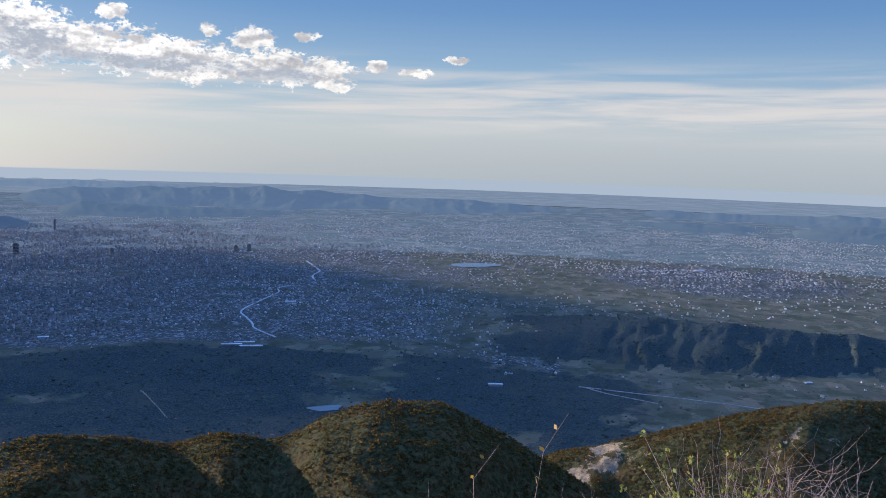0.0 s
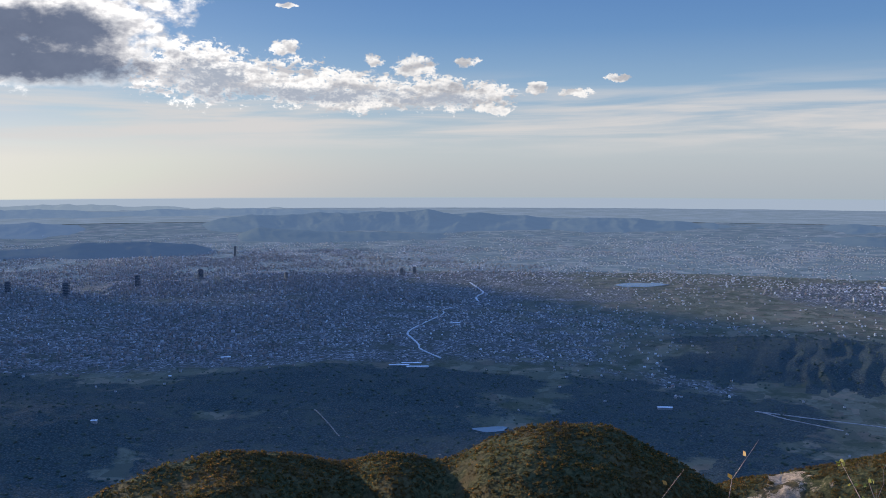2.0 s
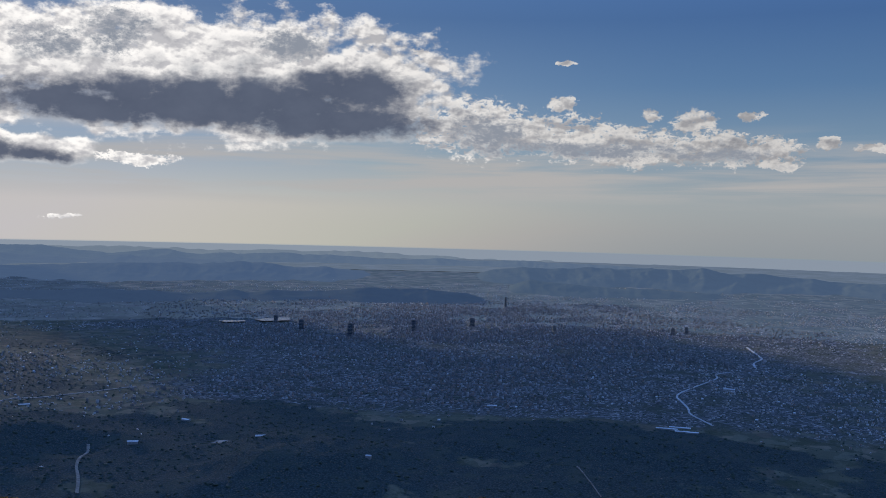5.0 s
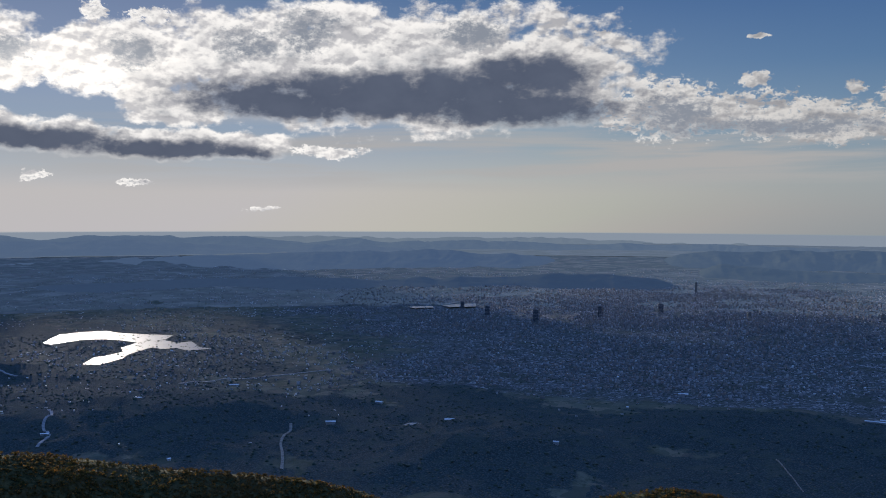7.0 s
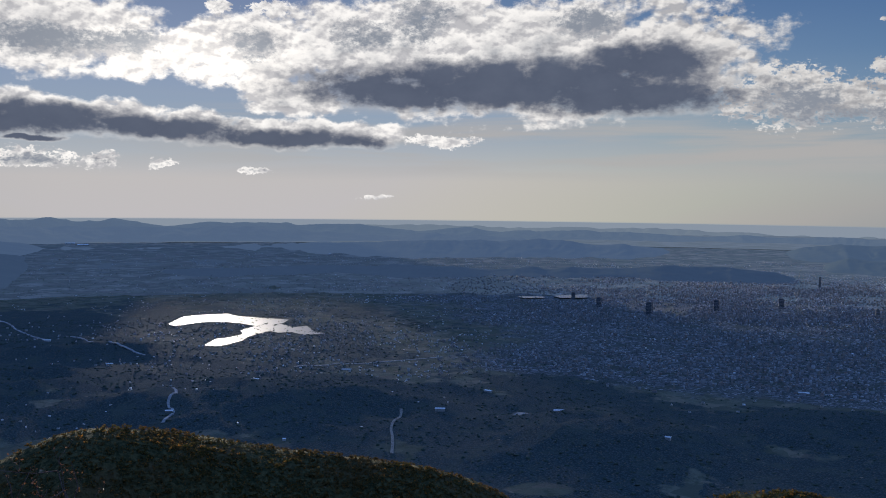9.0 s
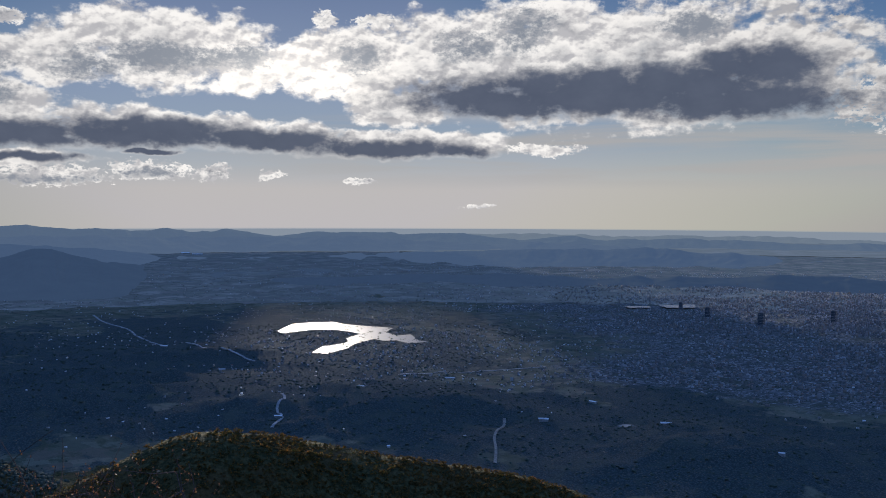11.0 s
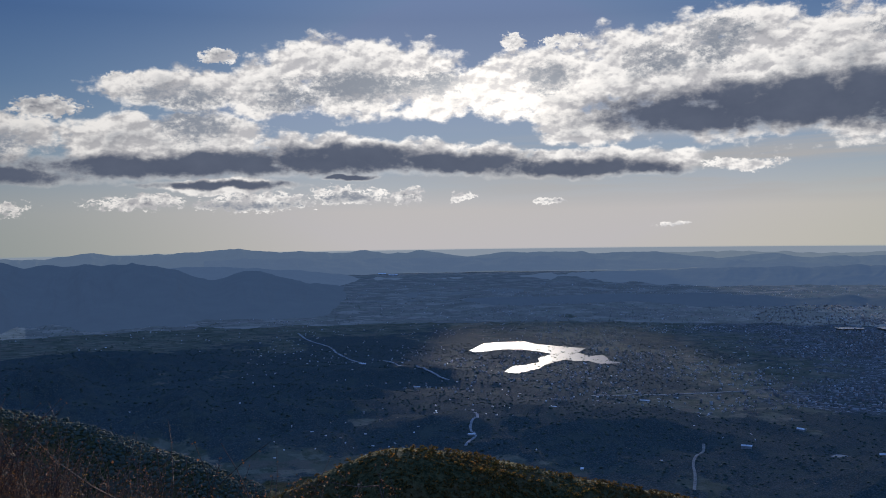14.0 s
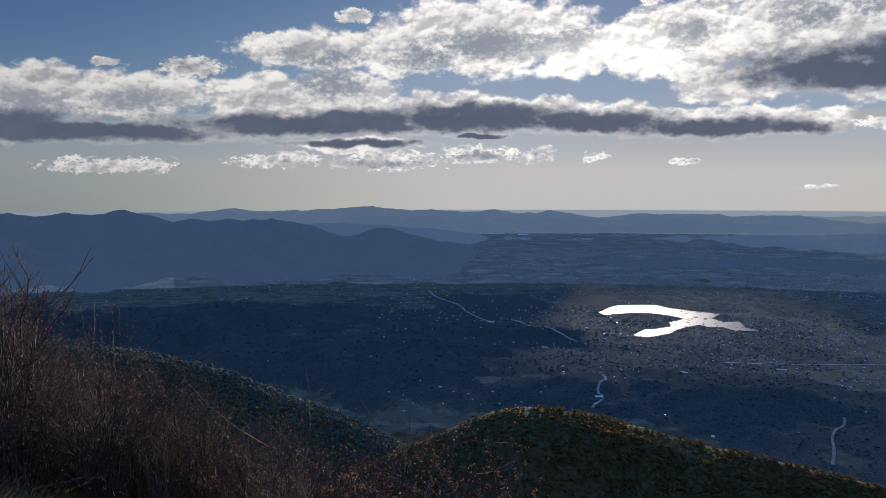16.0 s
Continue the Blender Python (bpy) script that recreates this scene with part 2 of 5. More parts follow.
def land_colour(nn):
    co = nn.add("ShaderNodeTexCoord").outputs["Object"]
    xyz = nn.add("ShaderNodeSeparateXYZ", co)
    bend = nn.math("MULTIPLY", nn.noise(co, 0.02, 3.0, 0.5), 30.0)
    flat = nn.vec(nn.math("ADD", xyz.outputs[0], bend), nn.math("MULTIPLY", nn.math("ADD", xyz.outputs[1], bend), 0.6), 0.0)
    grain = nn.noise(co, 0.25, 8.0, 0.75)
    # fields with hedges between them
    pick = nn.add("ShaderNodeSeparateColor", cells(nn, flat, 0.12, "F1", "CHEBYCHEV").outputs["Color"]).outputs[0]
    field_c = steps_of(nn, pick, [(0.0, (0.104, 0.104, 0.072)), (0.2, (0.144, 0.137, 0.097)), (0.4, (0.119, 0.115, 0.079)), (0.55, (0.187, 0.155, 0.108)), (0.7, (0.090, 0.090, 0.065)), (0.85, (0.130, 0.108, 0.079))])
    clump = nn.ramp(nn.noise(co, 0.045, 7.0, 0.72), 0.50, 0.60)
    field_c = nn.mix(nn.math("MULTIPLY", clump, 0.8), field_c, (0.05, 0.058, 0.034))
    field_c = nn.mix(nn.ramp(grain, 0.35, 0.7, 0.0, 0.5), field_c, (0.075, 0.08, 0.055))
    # canopy: a mosaic of crowns, its greens painted bluish to stand in for haze
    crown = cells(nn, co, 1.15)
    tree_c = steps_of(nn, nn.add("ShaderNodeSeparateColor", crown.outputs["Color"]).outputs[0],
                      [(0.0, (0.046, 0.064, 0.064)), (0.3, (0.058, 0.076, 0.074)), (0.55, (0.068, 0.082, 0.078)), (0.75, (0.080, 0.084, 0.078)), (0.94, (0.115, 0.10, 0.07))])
    # shaded gaps between the crowns are painted as a darker rim
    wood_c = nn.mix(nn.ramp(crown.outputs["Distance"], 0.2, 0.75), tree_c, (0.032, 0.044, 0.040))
    wood_c = nn.mix(nn.ramp(nn.noise(co, 0.06, 6.0, 0.65), 0.5, 0.64, 0.0, 0.5), wood_c, (0.070, 0.078, 0.058))
    # streets, yards and roofs too small to stand out
    plot = nn.add("ShaderNodeSeparateColor", cells(nn, flat, 0.75).outputs["Color"]).outputs[1]
    town_c = steps_of(nn, plot, [(0.0, (0.062, 0.068, 0.059)), (0.35, (0.088, 0.090, 0.084)), (0.6, (0.122, 0.120, 0.118)), (0.8, (0.190, 0.181, 0.177)), (0.94, (0.309, 0.292, 0.275))])
    town_c = nn.mix(nn.ramp(nn.noise(co, 0.03, 6.0, 0.7), 0.48, 0.62, 0.0, 0.75), town_c, (0.065, 0.07, 0.05))
    scrub = nn.mix(nn.ramp(nn.noise(co, 0.9, 6.0, 0.7), 0.38, 0.62), (0.022, 0.026, 0.011), (0.075, 0.066, 0.028))
    scrub = nn.mix(nn.ramp(nn.noise(co, 0.07, 5.0, 0.6), 0.48, 0.62, 0.0, 0.7), scrub, (0.085, 0.056, 0.026))
    wood_c = nn.mix(nn.add("ShaderNodeAttribute", attribute_name="grove").outputs["Fac"], wood_c, scrub)
    wood = nn.add("ShaderNodeAttribute", attribute_name="wood").outputs["Fac"]
    town = nn.add("ShaderNodeAttribute", attribute_name="town").outputs["Fac"]
    edge = nn.math("MULTIPLY", nn.math("SUBTRACT", nn.noise(co, 0.05, 7.0, 0.7), 0.5), 1.1)
    c = nn.mix(nn.ramp(nn.math("ADD", town, edge), 0.30, 0.55), field_c, town_c)
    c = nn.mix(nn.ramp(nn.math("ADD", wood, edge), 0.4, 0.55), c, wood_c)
    stone_c = nn.mix(nn.ramp(nn.noise(co, 0.5, 8.0, 0.75), 0.3, 0.7), (0.10, 0.075, 0.05), (0.44, 0.31, 0.19))
    rock = nn.add("ShaderNodeAttribute", attribute_name="rock").outputs["Fac"]
    c = nn.mix(nn.ramp(nn.math("ADD", rock, nn.math("MULTIPLY", nn.math("SUBTRACT", nn.noise(co, 0.16, 8.0, 0.75), 0.5), 3.2)), 0.5, 0.62), c, stone_c)
    litter = nn.mix(nn.ramp(nn.noise(co, 3.5, 8.0, 0.7), 0.35, 0.65), (0.05, 0.036, 0.02), (0.17, 0.125, 0.06))
    litter = nn.mix(nn.ramp(nn.noise(co, 0.6, 5.0, 0.6), 0.45, 0.65), litter, (0.07, 0.08, 0.025))
    return nn.mix(nn.add("ShaderNodeAttribute", attribute_name="near").outputs["Fac"], c, litter)


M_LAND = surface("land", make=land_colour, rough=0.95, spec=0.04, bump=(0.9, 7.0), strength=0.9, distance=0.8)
# hills whose haze is painted in as a blue glow
def hazed_hill(glow):
    return surface("hazed_hill", make=lambda nn: nn.mix(nn.noise(nn.add("ShaderNodeTexCoord").outputs["Object"], 0.02, 6.0, 0.65), (0.03, 0.04, 0.03), (0.075, 0.08, 0.055)),
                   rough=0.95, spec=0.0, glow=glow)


M_WATER = surface("lake_water", (0.03, 0.05, 0.06), rough=0.44, spec=1.0)
M_POND = surface("pond_water", (0.10, 0.13, 0.15), rough=0.25, spec=0.5)
# the pale glow stands in for haze over the water
M_HAZED_SEA = surface("sea_water", (0.03, 0.05, 0.06), rough=0.8, spec=0.0, glow=(0.225, 0.25, 0.27))

# ---- the lie of the land ----


def lattice(ix, iy, seed):
    h = (ix.astype(np.int64) * 374761393 + iy.astype(np.int64) * 668265263 + seed * 974634777) & 0xFFFFFFFF
    h = ((h ^ (h >> 13)) * 1274126177) & 0xFFFFFFFF
    return ((h ^ (h >> 16)) & 0xFFFF) / 65535.0


def smooth_noise(x, y, seed=0):
    ix, iy = np.floor(x), np.floor(y)
    fx, fy = x - ix, y - iy
    fx, fy = fx * fx * (3 - 2 * fx), fy * fy * (3 - 2 * fy)
    a, b = lattice(ix, iy, seed), lattice(ix + 1, iy, seed)
    c, d = lattice(ix, iy + 1, seed), lattice(ix + 1, iy + 1, seed)
    return (a + (b - a) * fx) * (1 - fy) + (c + (d - c) * fx) * fy


def fbm(x, y, seed=0, octaves=5, ridged=False):
    """Noise of several octaves, about -1 to 1."""
    total, amp, norm = 0.0, 1.0, 0.0
    for i in range(octaves):
        v = smooth_noise(x, y, seed + i * 17) * 2 - 1
        total, norm = total + amp * ((1 - 2 * np.abs(v)) if ridged else v), norm + amp
        x, y, amp = x * 2.03 + 5.1, y * 2.03 + 9.7, amp * 0.5
    return total / norm


def bell(a, at, wide):
    return np.exp(-((a - at) / wide) ** 2)


def crest(a, knots, blur=0.9):
    """Smooth interpolation of crest elevations, in degrees from the eye, over azimuth."""
    ka, ke = np.array(knots[0::2]), np.array(knots[1::2])
    order = np.argsort(ka)
    wide = 0.0
    for d in (-blur, -blur / 2, 0.0, blur / 2, blur):
        wide = wide + np.interp(a + d, ka[order], ke[order])
    return wide / 5


# spurs of the mountain: crest line over azimuth, distance, near width, far width
SPURS = [
    ((-16, -24, -11, -20.5, -4.9, -17.5, 0, -15.3, 4.4, -15.4, 7.7, -16.4, 10.5, -17.8, 14, -17.1, 17, -17.8, 20, -17.1, 25, -16.7, 28.6, -17.3, 32, -18.4, 38, -21, 44, -25), 180, 92, 70),
    ((-1, -22, -6.8, -18.3, -13, -16.6, -20, -14.3, -25, -13.0, -32, -13.0, -45, -14), 245, 105, 90),
    ((36, -22, 41.7, -18.6, 44, -17.5, 47.5, -16.7, 53, -15.9, 58.6, -15.1, 63.6, -14.0, 67, -13.5, 70, -13.8, 72.2, -14.6, 76.7, -16.5, 81.8, -18.7, 90, -23), 190, 95, 75),
    ((70, -19, 76.7, -15.6, 80, -14, 84, -12.4, 87, -11.1, 91, -9.9, 95, -9.0, 98, -8.3, 104, -7.2, 120, -6), 330, 110, 90),
]


SHELF = (-12, 2, -5.5, 3, -3, 17, 0, 22, 6, 17, 8.5, 10, 11, 4, 14, 10, 17, 4, 20, 13, 26, 20, 32, 16, 40, 8)   # azimuth, width of the sunlit shelf


def relief(a, r):
    """Height of the ground and its wood and town cover at azimuth a (degrees) and distance r (arrays)."""
    x, y = -np.sin(np.radians(a)) * r, np.cos(np.radians(a)) * r
    wood = np.zeros_like(r)
    # lowland, with low wooded hills before the city and beside it
    z = 0.6 * fbm(x / 90, y / 90, 3) * np.clip((r - 250) / 200, 0, 1)
    z = z * np.clip((3200 - r) / 600, 0, 1)
    hills = np.zeros_like(r)
    for at, wide, dist, deep, high in ((17, 12, 470, 62, 6.5), (37, 9, 430, 55, 7),
                                       (60, 14, 500, 70, 8), (78, 12, 560, 90, 12), (88, 10, 760, 120, 12), (70, 9, 700, 60, 7), (100, 14, 640, 150, 26)):
        hills = np.maximum(hills, high * bell(a, at, wide) * bell(r, dist, deep))
    cut = 0.62 + 0.95 * fbm(x / 60, y / 60, 21, 5, True)
    z = z + hills * np.clip(cut, 0.04, 1.5) * 1.25
    # the long ridge across the valley, furrowed by short ravines
    furrow = fbm(a / 2.6 + 0.5 * fbm(a / 3.3, r / 50, 26, 3), r / 130, 23, 4, True)
    run = np.interp(a, (-60, -40, -26, -18, -12, -8, -4, 1), (5, 15, 18, 19, 15, 11, 5, 0)) * (0.92 + 0.3 * fbm(a / 2.2, a * 0, 28, 4))
    reach = (r - 618 - 14 * fbm(a / 5, a * 0, 27, 3)) / np.where(r < 612, 66 + 40 * furrow, 55)
    long_ridge = run * np.clip(1 - np.abs(reach), 0, 1) ** 0.9 * (0.78 + 0.5 * furrow * np.clip(np.abs(reach) * 2.2, 0, 1))
    z, hills = z + long_ridge, np.maximum(hills, 0.4 * run * (np.abs(reach) < 1.1))
    wood = np.maximum(wood, np.clip(hills / 3.6 * (0.75 + 1.1 * fbm(x / 55, y / 55, 29, 5)) - 0.05, 0, 1))
    z = z + 1.1 * np.clip(fbm(x / 70 + y / 160, y / 26, 53, 5, True), -0.3, 1) * np.clip((r - 430) / 80, 0, 1) * np.clip((940 - r) / 140, 0, 1) * np.clip((a - 34) / 12, 0, 1)
    z = z * np.clip((1500 - r) / 300, 0, 1)
    wood = np.maximum(wood, np.clip(0.86 + 0.6 * fbm(x / 70, y / 34, 47, 5), 0, 1) * bell(a, 65, 21) * bell(r, 770, 310))
    glen = np.clip((445 - r) / 50, 0, 1) * np.clip((a + 1) / 7, 0, 1) * (1 - bell(a, 40, 2.6) * bell(r, 353, 9))
    wood = np.maximum(wood, glen * np.clip(0.75 + 0.9 * fbm(x / 35, y / 35, 37, 4), 0, 1))
    wood = np.maximum(wood, np.clip(0.72 + 0.8 * fbm(x / 40, y / 40, 39, 5), 0, 1) * np.clip((545 - r) / 60, 0, 1) * np.clip((7 - a) / 5, 0, 1) * np.clip((a + 17) / 7, 0, 1))
    dry = np.clip(1.6 - 1.6 * bell(a, 59, 6.5) * bell(r, 815, 150) * 1.6 - 1.2 * bell(a, -2, 4) * bell(r, 970, 60), 0, 1)
    for at, dist in ((7.4, 402), (83.3, 590), (41.2, 482)):
        dry = dry * (1 - np.clip(1.5 * bell(a, at, 1.7) * bell(r, dist, 15), 0, 1))
    z = z * dry
    wood = np.maximum(wood, np.clip(0.82 + 0.6 * fbm(x / 45, y / 25, 45, 4), 0, 1) * np.clip((560 - r) / 40, 0, 1) * bell(a, 18, 13))
    wood = np.maximum(wood, np.clip(0.86 + 0.85 * fbm(x / 60, y / 30, 49, 5), 0, 1) * np.clip(1.25 * bell(a, 45, 19) * bell(r, 490, 110), 0, 1))
    # spurs
    for k, (knots, dist, near, far) in enumerate(SPURS):
        rc = dist + 10 * fbm(a / 9.0, a * 0 + k, 5 + k, 3)
        top = EYE + rc * np.tan(np.radians(crest(a, knots)))
        q = r - rc
        shelf = np.interp(a, SHELF[0::2], SHELF[1::2]) if k == 0 else 7 + 5 * fbm(a / 4.0, a * 0 + k, 65 + k, 3)
        steep = np.clip(-q - shelf, 0, None)
        fall_in = 0.13 * np.clip(-q, 0, shelf) + 0.75 * steep - 4.5 * (1 - np.exp(-steep / 6))
        side = np.where(q < 0, np.clip(1 - fall_in / np.clip(top, 20, None), 0, 1) * np.clip((near * 1.1 + q) / 20, 0, 1), np.clip(1 - q / far, 0, 1) ** 1.25)
        s = np.clip(top, 0, None) * side + np.where(side > 0, 3.4 * fbm(x / 30, y / 30, 40 + k, 5, True) * np.clip(np.abs(q) / 26, 0, 1) * side, 0)
        wood = np.where(s > z + 1, 1.0, wood)
        z = np.maximum(z, s)
    # the slope on which the camera stands
    fall = np.interp(a, (-180, -130, -60, -35, -20, -10, 2, 60, 70, 76, 84, 92, 100, 112, 150, 180), (-0.12, 0.05, 0.4, 0.42, 0.45, 0.5, 0.6, 0.58, 0.5, 0.44, 0.36, 0.28, 0.22, 0.12, -0.05, -0.12))
    back = np.clip((np.abs((a + 180) % 360 - 180) - 105) / 30, 0, 1)
    own = EYE - 1.62 - np.clip(fall * r, -60, None) - (1 - back) * 0.0016 * np.clip(r - 14, 0, None) ** 2 + 0.10 * fbm(x / 1.7, y / 1.7, 60, 4) * np.clip(r / 4, 0, 1)
    z = np.where((r < 160) | (back > 0), np.maximum(z, own), z)
    near = (own >= z - 0.01).astype(float)
    wood = np.where(near > 0, 0.0, wood)
    # quarry and limestone ledges on the spur across the valley
    rock = np.clip(0.5 + 1.5 * fbm(x / 9, y / 9, 85, 4), 0, 1) * 1.35 * bell(a, -9.6, 2.9) * bell(r, 233, 13)
    ledge = fbm(a / 3.0, (r - 235) / 9.0, 83, 4)
    rock = np.maximum(rock, np.clip(ledge * 2.0 - 0.2, 0, 0.75) * bell(a, -22, 6) * bell(r, 222, 12))
    z = z - np.where(rock > 0.35, 1.0 * fbm(x / 5, y / 5, 88, 5, True), 0) * (near < 0.5)
    # city and suburbs
    city = bell(a, 24, 22) * np.clip((r - 520) / 80, 0, 1) * np.clip((1450 - r) / 250, 0, 1)
    city = np.maximum(city, 0.9 * bell(a, -17, 8) * bell(r, 960, 110))
    city = np.maximum(city, 0.7 * bell(a, -3, 6) * bell(r, 480, 60))
    town = np.clip(city * 1.3 + 0.35 * fbm(x / 130, y / 130, 77, 4), 0, 1) * (1 - np.clip(wood, 0, 1))
    grove = ((r < 290) | ((a > 70) & (r < 420))) * (wood > 0.5) * 1.0
    return x, y, z, {"wood": np.clip(wood, 0, 1), "town": town, "rock": rock, "near": near, "grove": grove}


def plain_height(a, r):
    """Height of the far plain, which lies over the ground sheet from about a kilometre on."""
    return 0.6 + 0.8 * fbm(a, r / 90, 5, 5) - 4 * np.clip((1120 - r) / 110, 0, 1)


# ---- ground: one sheet from underfoot to the horizon ----
def grid_mesh(name, a, r, height):
    A, Rr = np.meshgrid(a, r, indexing="ij")
    x, y, z, cover_of = height(A, Rr)
    na, nr = A.shape
    me = bpy.data.meshes.new(name)
    me.vertices.add(na * nr)
    me.vertices.foreach_set("co", np.stack([x, y, z], -1).astype(np.float32).ravel())
    i, j = np.meshgrid(np.arange(na - 1), np.arange(nr - 1), indexing="ij")
    v = i * nr + j
    quads = np.stack([v, v + 1, v + nr + 1, v + nr], -1).reshape(-1, 4)[:, ::-1]
    me.loops.add(quads.size), me.polygons.add(len(quads))
    me.loops.foreach_set("vertex_index", quads.ravel().astype(np.int32))
    me.polygons.foreach_set("loop_start", np.arange(0, quads.size, 4, dtype=np.int32))
    me.polygons.foreach_set("use_smooth", np.ones(len(quads), dtype=bool))
    for key, values in cover_of.items():
        me.attributes.new(key, "FLOAT", "POINT").data.foreach_set("value", np.asarray(values, np.float32).ravel())
    me.update(calc_edges=True)
    return me


AZ = np.concatenate([np.arange(-180, -34, 2.0), np.arange(-34, 108, 0.2), np.arange(108, 180.1, 4.0)])
RR = np.concatenate([[0.002, 0.4], np.geomspace(1.0, 60, 70), np.linspace(62, 420, 150), np.geomspace(424, 4950, 190)])
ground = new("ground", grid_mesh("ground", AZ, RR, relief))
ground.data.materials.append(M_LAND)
tagged(ground, "wooded mountain spurs falling to a patchwork lowland", "ground", kind="structure")

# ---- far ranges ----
# name of the range, distance, depth, haze painted as emission colour, crest over azimuth
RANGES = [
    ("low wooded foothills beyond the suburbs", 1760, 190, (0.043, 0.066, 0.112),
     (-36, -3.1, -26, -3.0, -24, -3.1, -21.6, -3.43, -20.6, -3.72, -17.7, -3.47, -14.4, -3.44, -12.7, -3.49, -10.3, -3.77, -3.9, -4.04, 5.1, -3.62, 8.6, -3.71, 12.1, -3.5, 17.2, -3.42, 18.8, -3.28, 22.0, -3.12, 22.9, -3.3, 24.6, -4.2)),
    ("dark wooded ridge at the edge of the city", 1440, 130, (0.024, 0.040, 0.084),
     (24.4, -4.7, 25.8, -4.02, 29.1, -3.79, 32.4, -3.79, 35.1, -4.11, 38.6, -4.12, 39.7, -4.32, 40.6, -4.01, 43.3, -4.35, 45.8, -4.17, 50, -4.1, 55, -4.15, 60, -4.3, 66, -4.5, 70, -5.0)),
    ("mountain flank in deep shade, blue with painted haze", 1650, 520, (0.028, 0.046, 0.092),
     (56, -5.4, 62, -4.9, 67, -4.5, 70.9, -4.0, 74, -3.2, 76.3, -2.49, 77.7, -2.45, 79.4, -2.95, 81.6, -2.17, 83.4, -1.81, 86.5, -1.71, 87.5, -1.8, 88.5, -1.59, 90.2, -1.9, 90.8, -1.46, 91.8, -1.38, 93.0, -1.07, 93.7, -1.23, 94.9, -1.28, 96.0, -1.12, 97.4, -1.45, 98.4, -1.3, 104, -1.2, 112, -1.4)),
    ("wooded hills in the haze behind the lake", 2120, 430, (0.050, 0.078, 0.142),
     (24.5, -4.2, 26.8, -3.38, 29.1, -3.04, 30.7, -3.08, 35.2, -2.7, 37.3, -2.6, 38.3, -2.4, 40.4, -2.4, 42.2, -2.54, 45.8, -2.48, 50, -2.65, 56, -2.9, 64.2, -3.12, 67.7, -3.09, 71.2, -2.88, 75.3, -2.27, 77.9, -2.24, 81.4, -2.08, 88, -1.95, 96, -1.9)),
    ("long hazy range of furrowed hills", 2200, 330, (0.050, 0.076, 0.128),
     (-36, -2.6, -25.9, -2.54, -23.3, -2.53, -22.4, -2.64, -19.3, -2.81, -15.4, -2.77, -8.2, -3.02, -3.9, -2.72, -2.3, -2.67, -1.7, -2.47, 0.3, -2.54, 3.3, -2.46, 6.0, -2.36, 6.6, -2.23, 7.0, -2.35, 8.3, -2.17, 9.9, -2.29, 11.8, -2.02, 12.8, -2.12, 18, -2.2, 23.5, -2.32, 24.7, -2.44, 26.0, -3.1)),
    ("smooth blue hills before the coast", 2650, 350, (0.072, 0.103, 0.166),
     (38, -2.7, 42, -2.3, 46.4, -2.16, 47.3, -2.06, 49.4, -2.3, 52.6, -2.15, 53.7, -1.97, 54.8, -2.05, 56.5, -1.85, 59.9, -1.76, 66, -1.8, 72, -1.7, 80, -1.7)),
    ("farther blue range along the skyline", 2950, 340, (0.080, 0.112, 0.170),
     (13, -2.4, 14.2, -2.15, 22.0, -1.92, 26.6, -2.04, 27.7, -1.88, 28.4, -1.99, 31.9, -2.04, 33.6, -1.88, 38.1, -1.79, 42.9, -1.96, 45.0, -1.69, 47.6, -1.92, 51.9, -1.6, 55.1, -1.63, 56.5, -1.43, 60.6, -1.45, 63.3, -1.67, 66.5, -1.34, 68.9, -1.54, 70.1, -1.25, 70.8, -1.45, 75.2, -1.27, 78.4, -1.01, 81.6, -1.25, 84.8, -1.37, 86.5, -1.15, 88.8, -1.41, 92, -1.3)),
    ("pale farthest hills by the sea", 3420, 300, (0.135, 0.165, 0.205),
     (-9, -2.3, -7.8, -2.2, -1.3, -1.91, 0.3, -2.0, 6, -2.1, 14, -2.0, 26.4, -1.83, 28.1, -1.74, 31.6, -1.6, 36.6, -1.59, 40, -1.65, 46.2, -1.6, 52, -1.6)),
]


def far_range(label, dist, deep, air, knots, k):
    def height(A, Rr):
        x, y = -np.sin(np.radians(A)) * Rr, np.cos(np.radians(A)) * Rr
        rc = dist + 50 * fbm(A / 6.0, A * 0, 90 + k, 4)
        jag = 0.12 * fbm(A / 1.3, A * 0 + k, 120 + k, 5)
        top = EYE + rc * np.tan(np.radians(crest(A, knots, 0.3) + jag))
        q = (Rr - rc) / deep
        across = A * dist * math.pi / 180
        q = q * (1 + 0.3 * fbm(across / 150, q * 0.7, 160 + k, 4))
        gully = fbm(across / 75 + 0.8 * fbm(across / 200, q, 171 + k, 3), q * 0.9, 140 + k, 6, True)
        foot = np.clip(np.abs(q), 0, 1)
        side = (1 - foot) ** 1.35 + 0.3 * gully * np.sin(math.pi * foot ** 0.6)
        return x, y, np.clip(top, 3, None) * np.clip(side, 0, None) - 2.5, {}
    a0, a1 = min(knots[0::2]), max(knots[0::2])
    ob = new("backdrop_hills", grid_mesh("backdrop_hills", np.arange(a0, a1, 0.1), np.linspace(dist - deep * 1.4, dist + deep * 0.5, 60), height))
    ob.data.materials.append(hazed_hill(air))
    return tagged(ob, label, "hills", kind="structure")


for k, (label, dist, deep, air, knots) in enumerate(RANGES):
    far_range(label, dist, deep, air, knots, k)


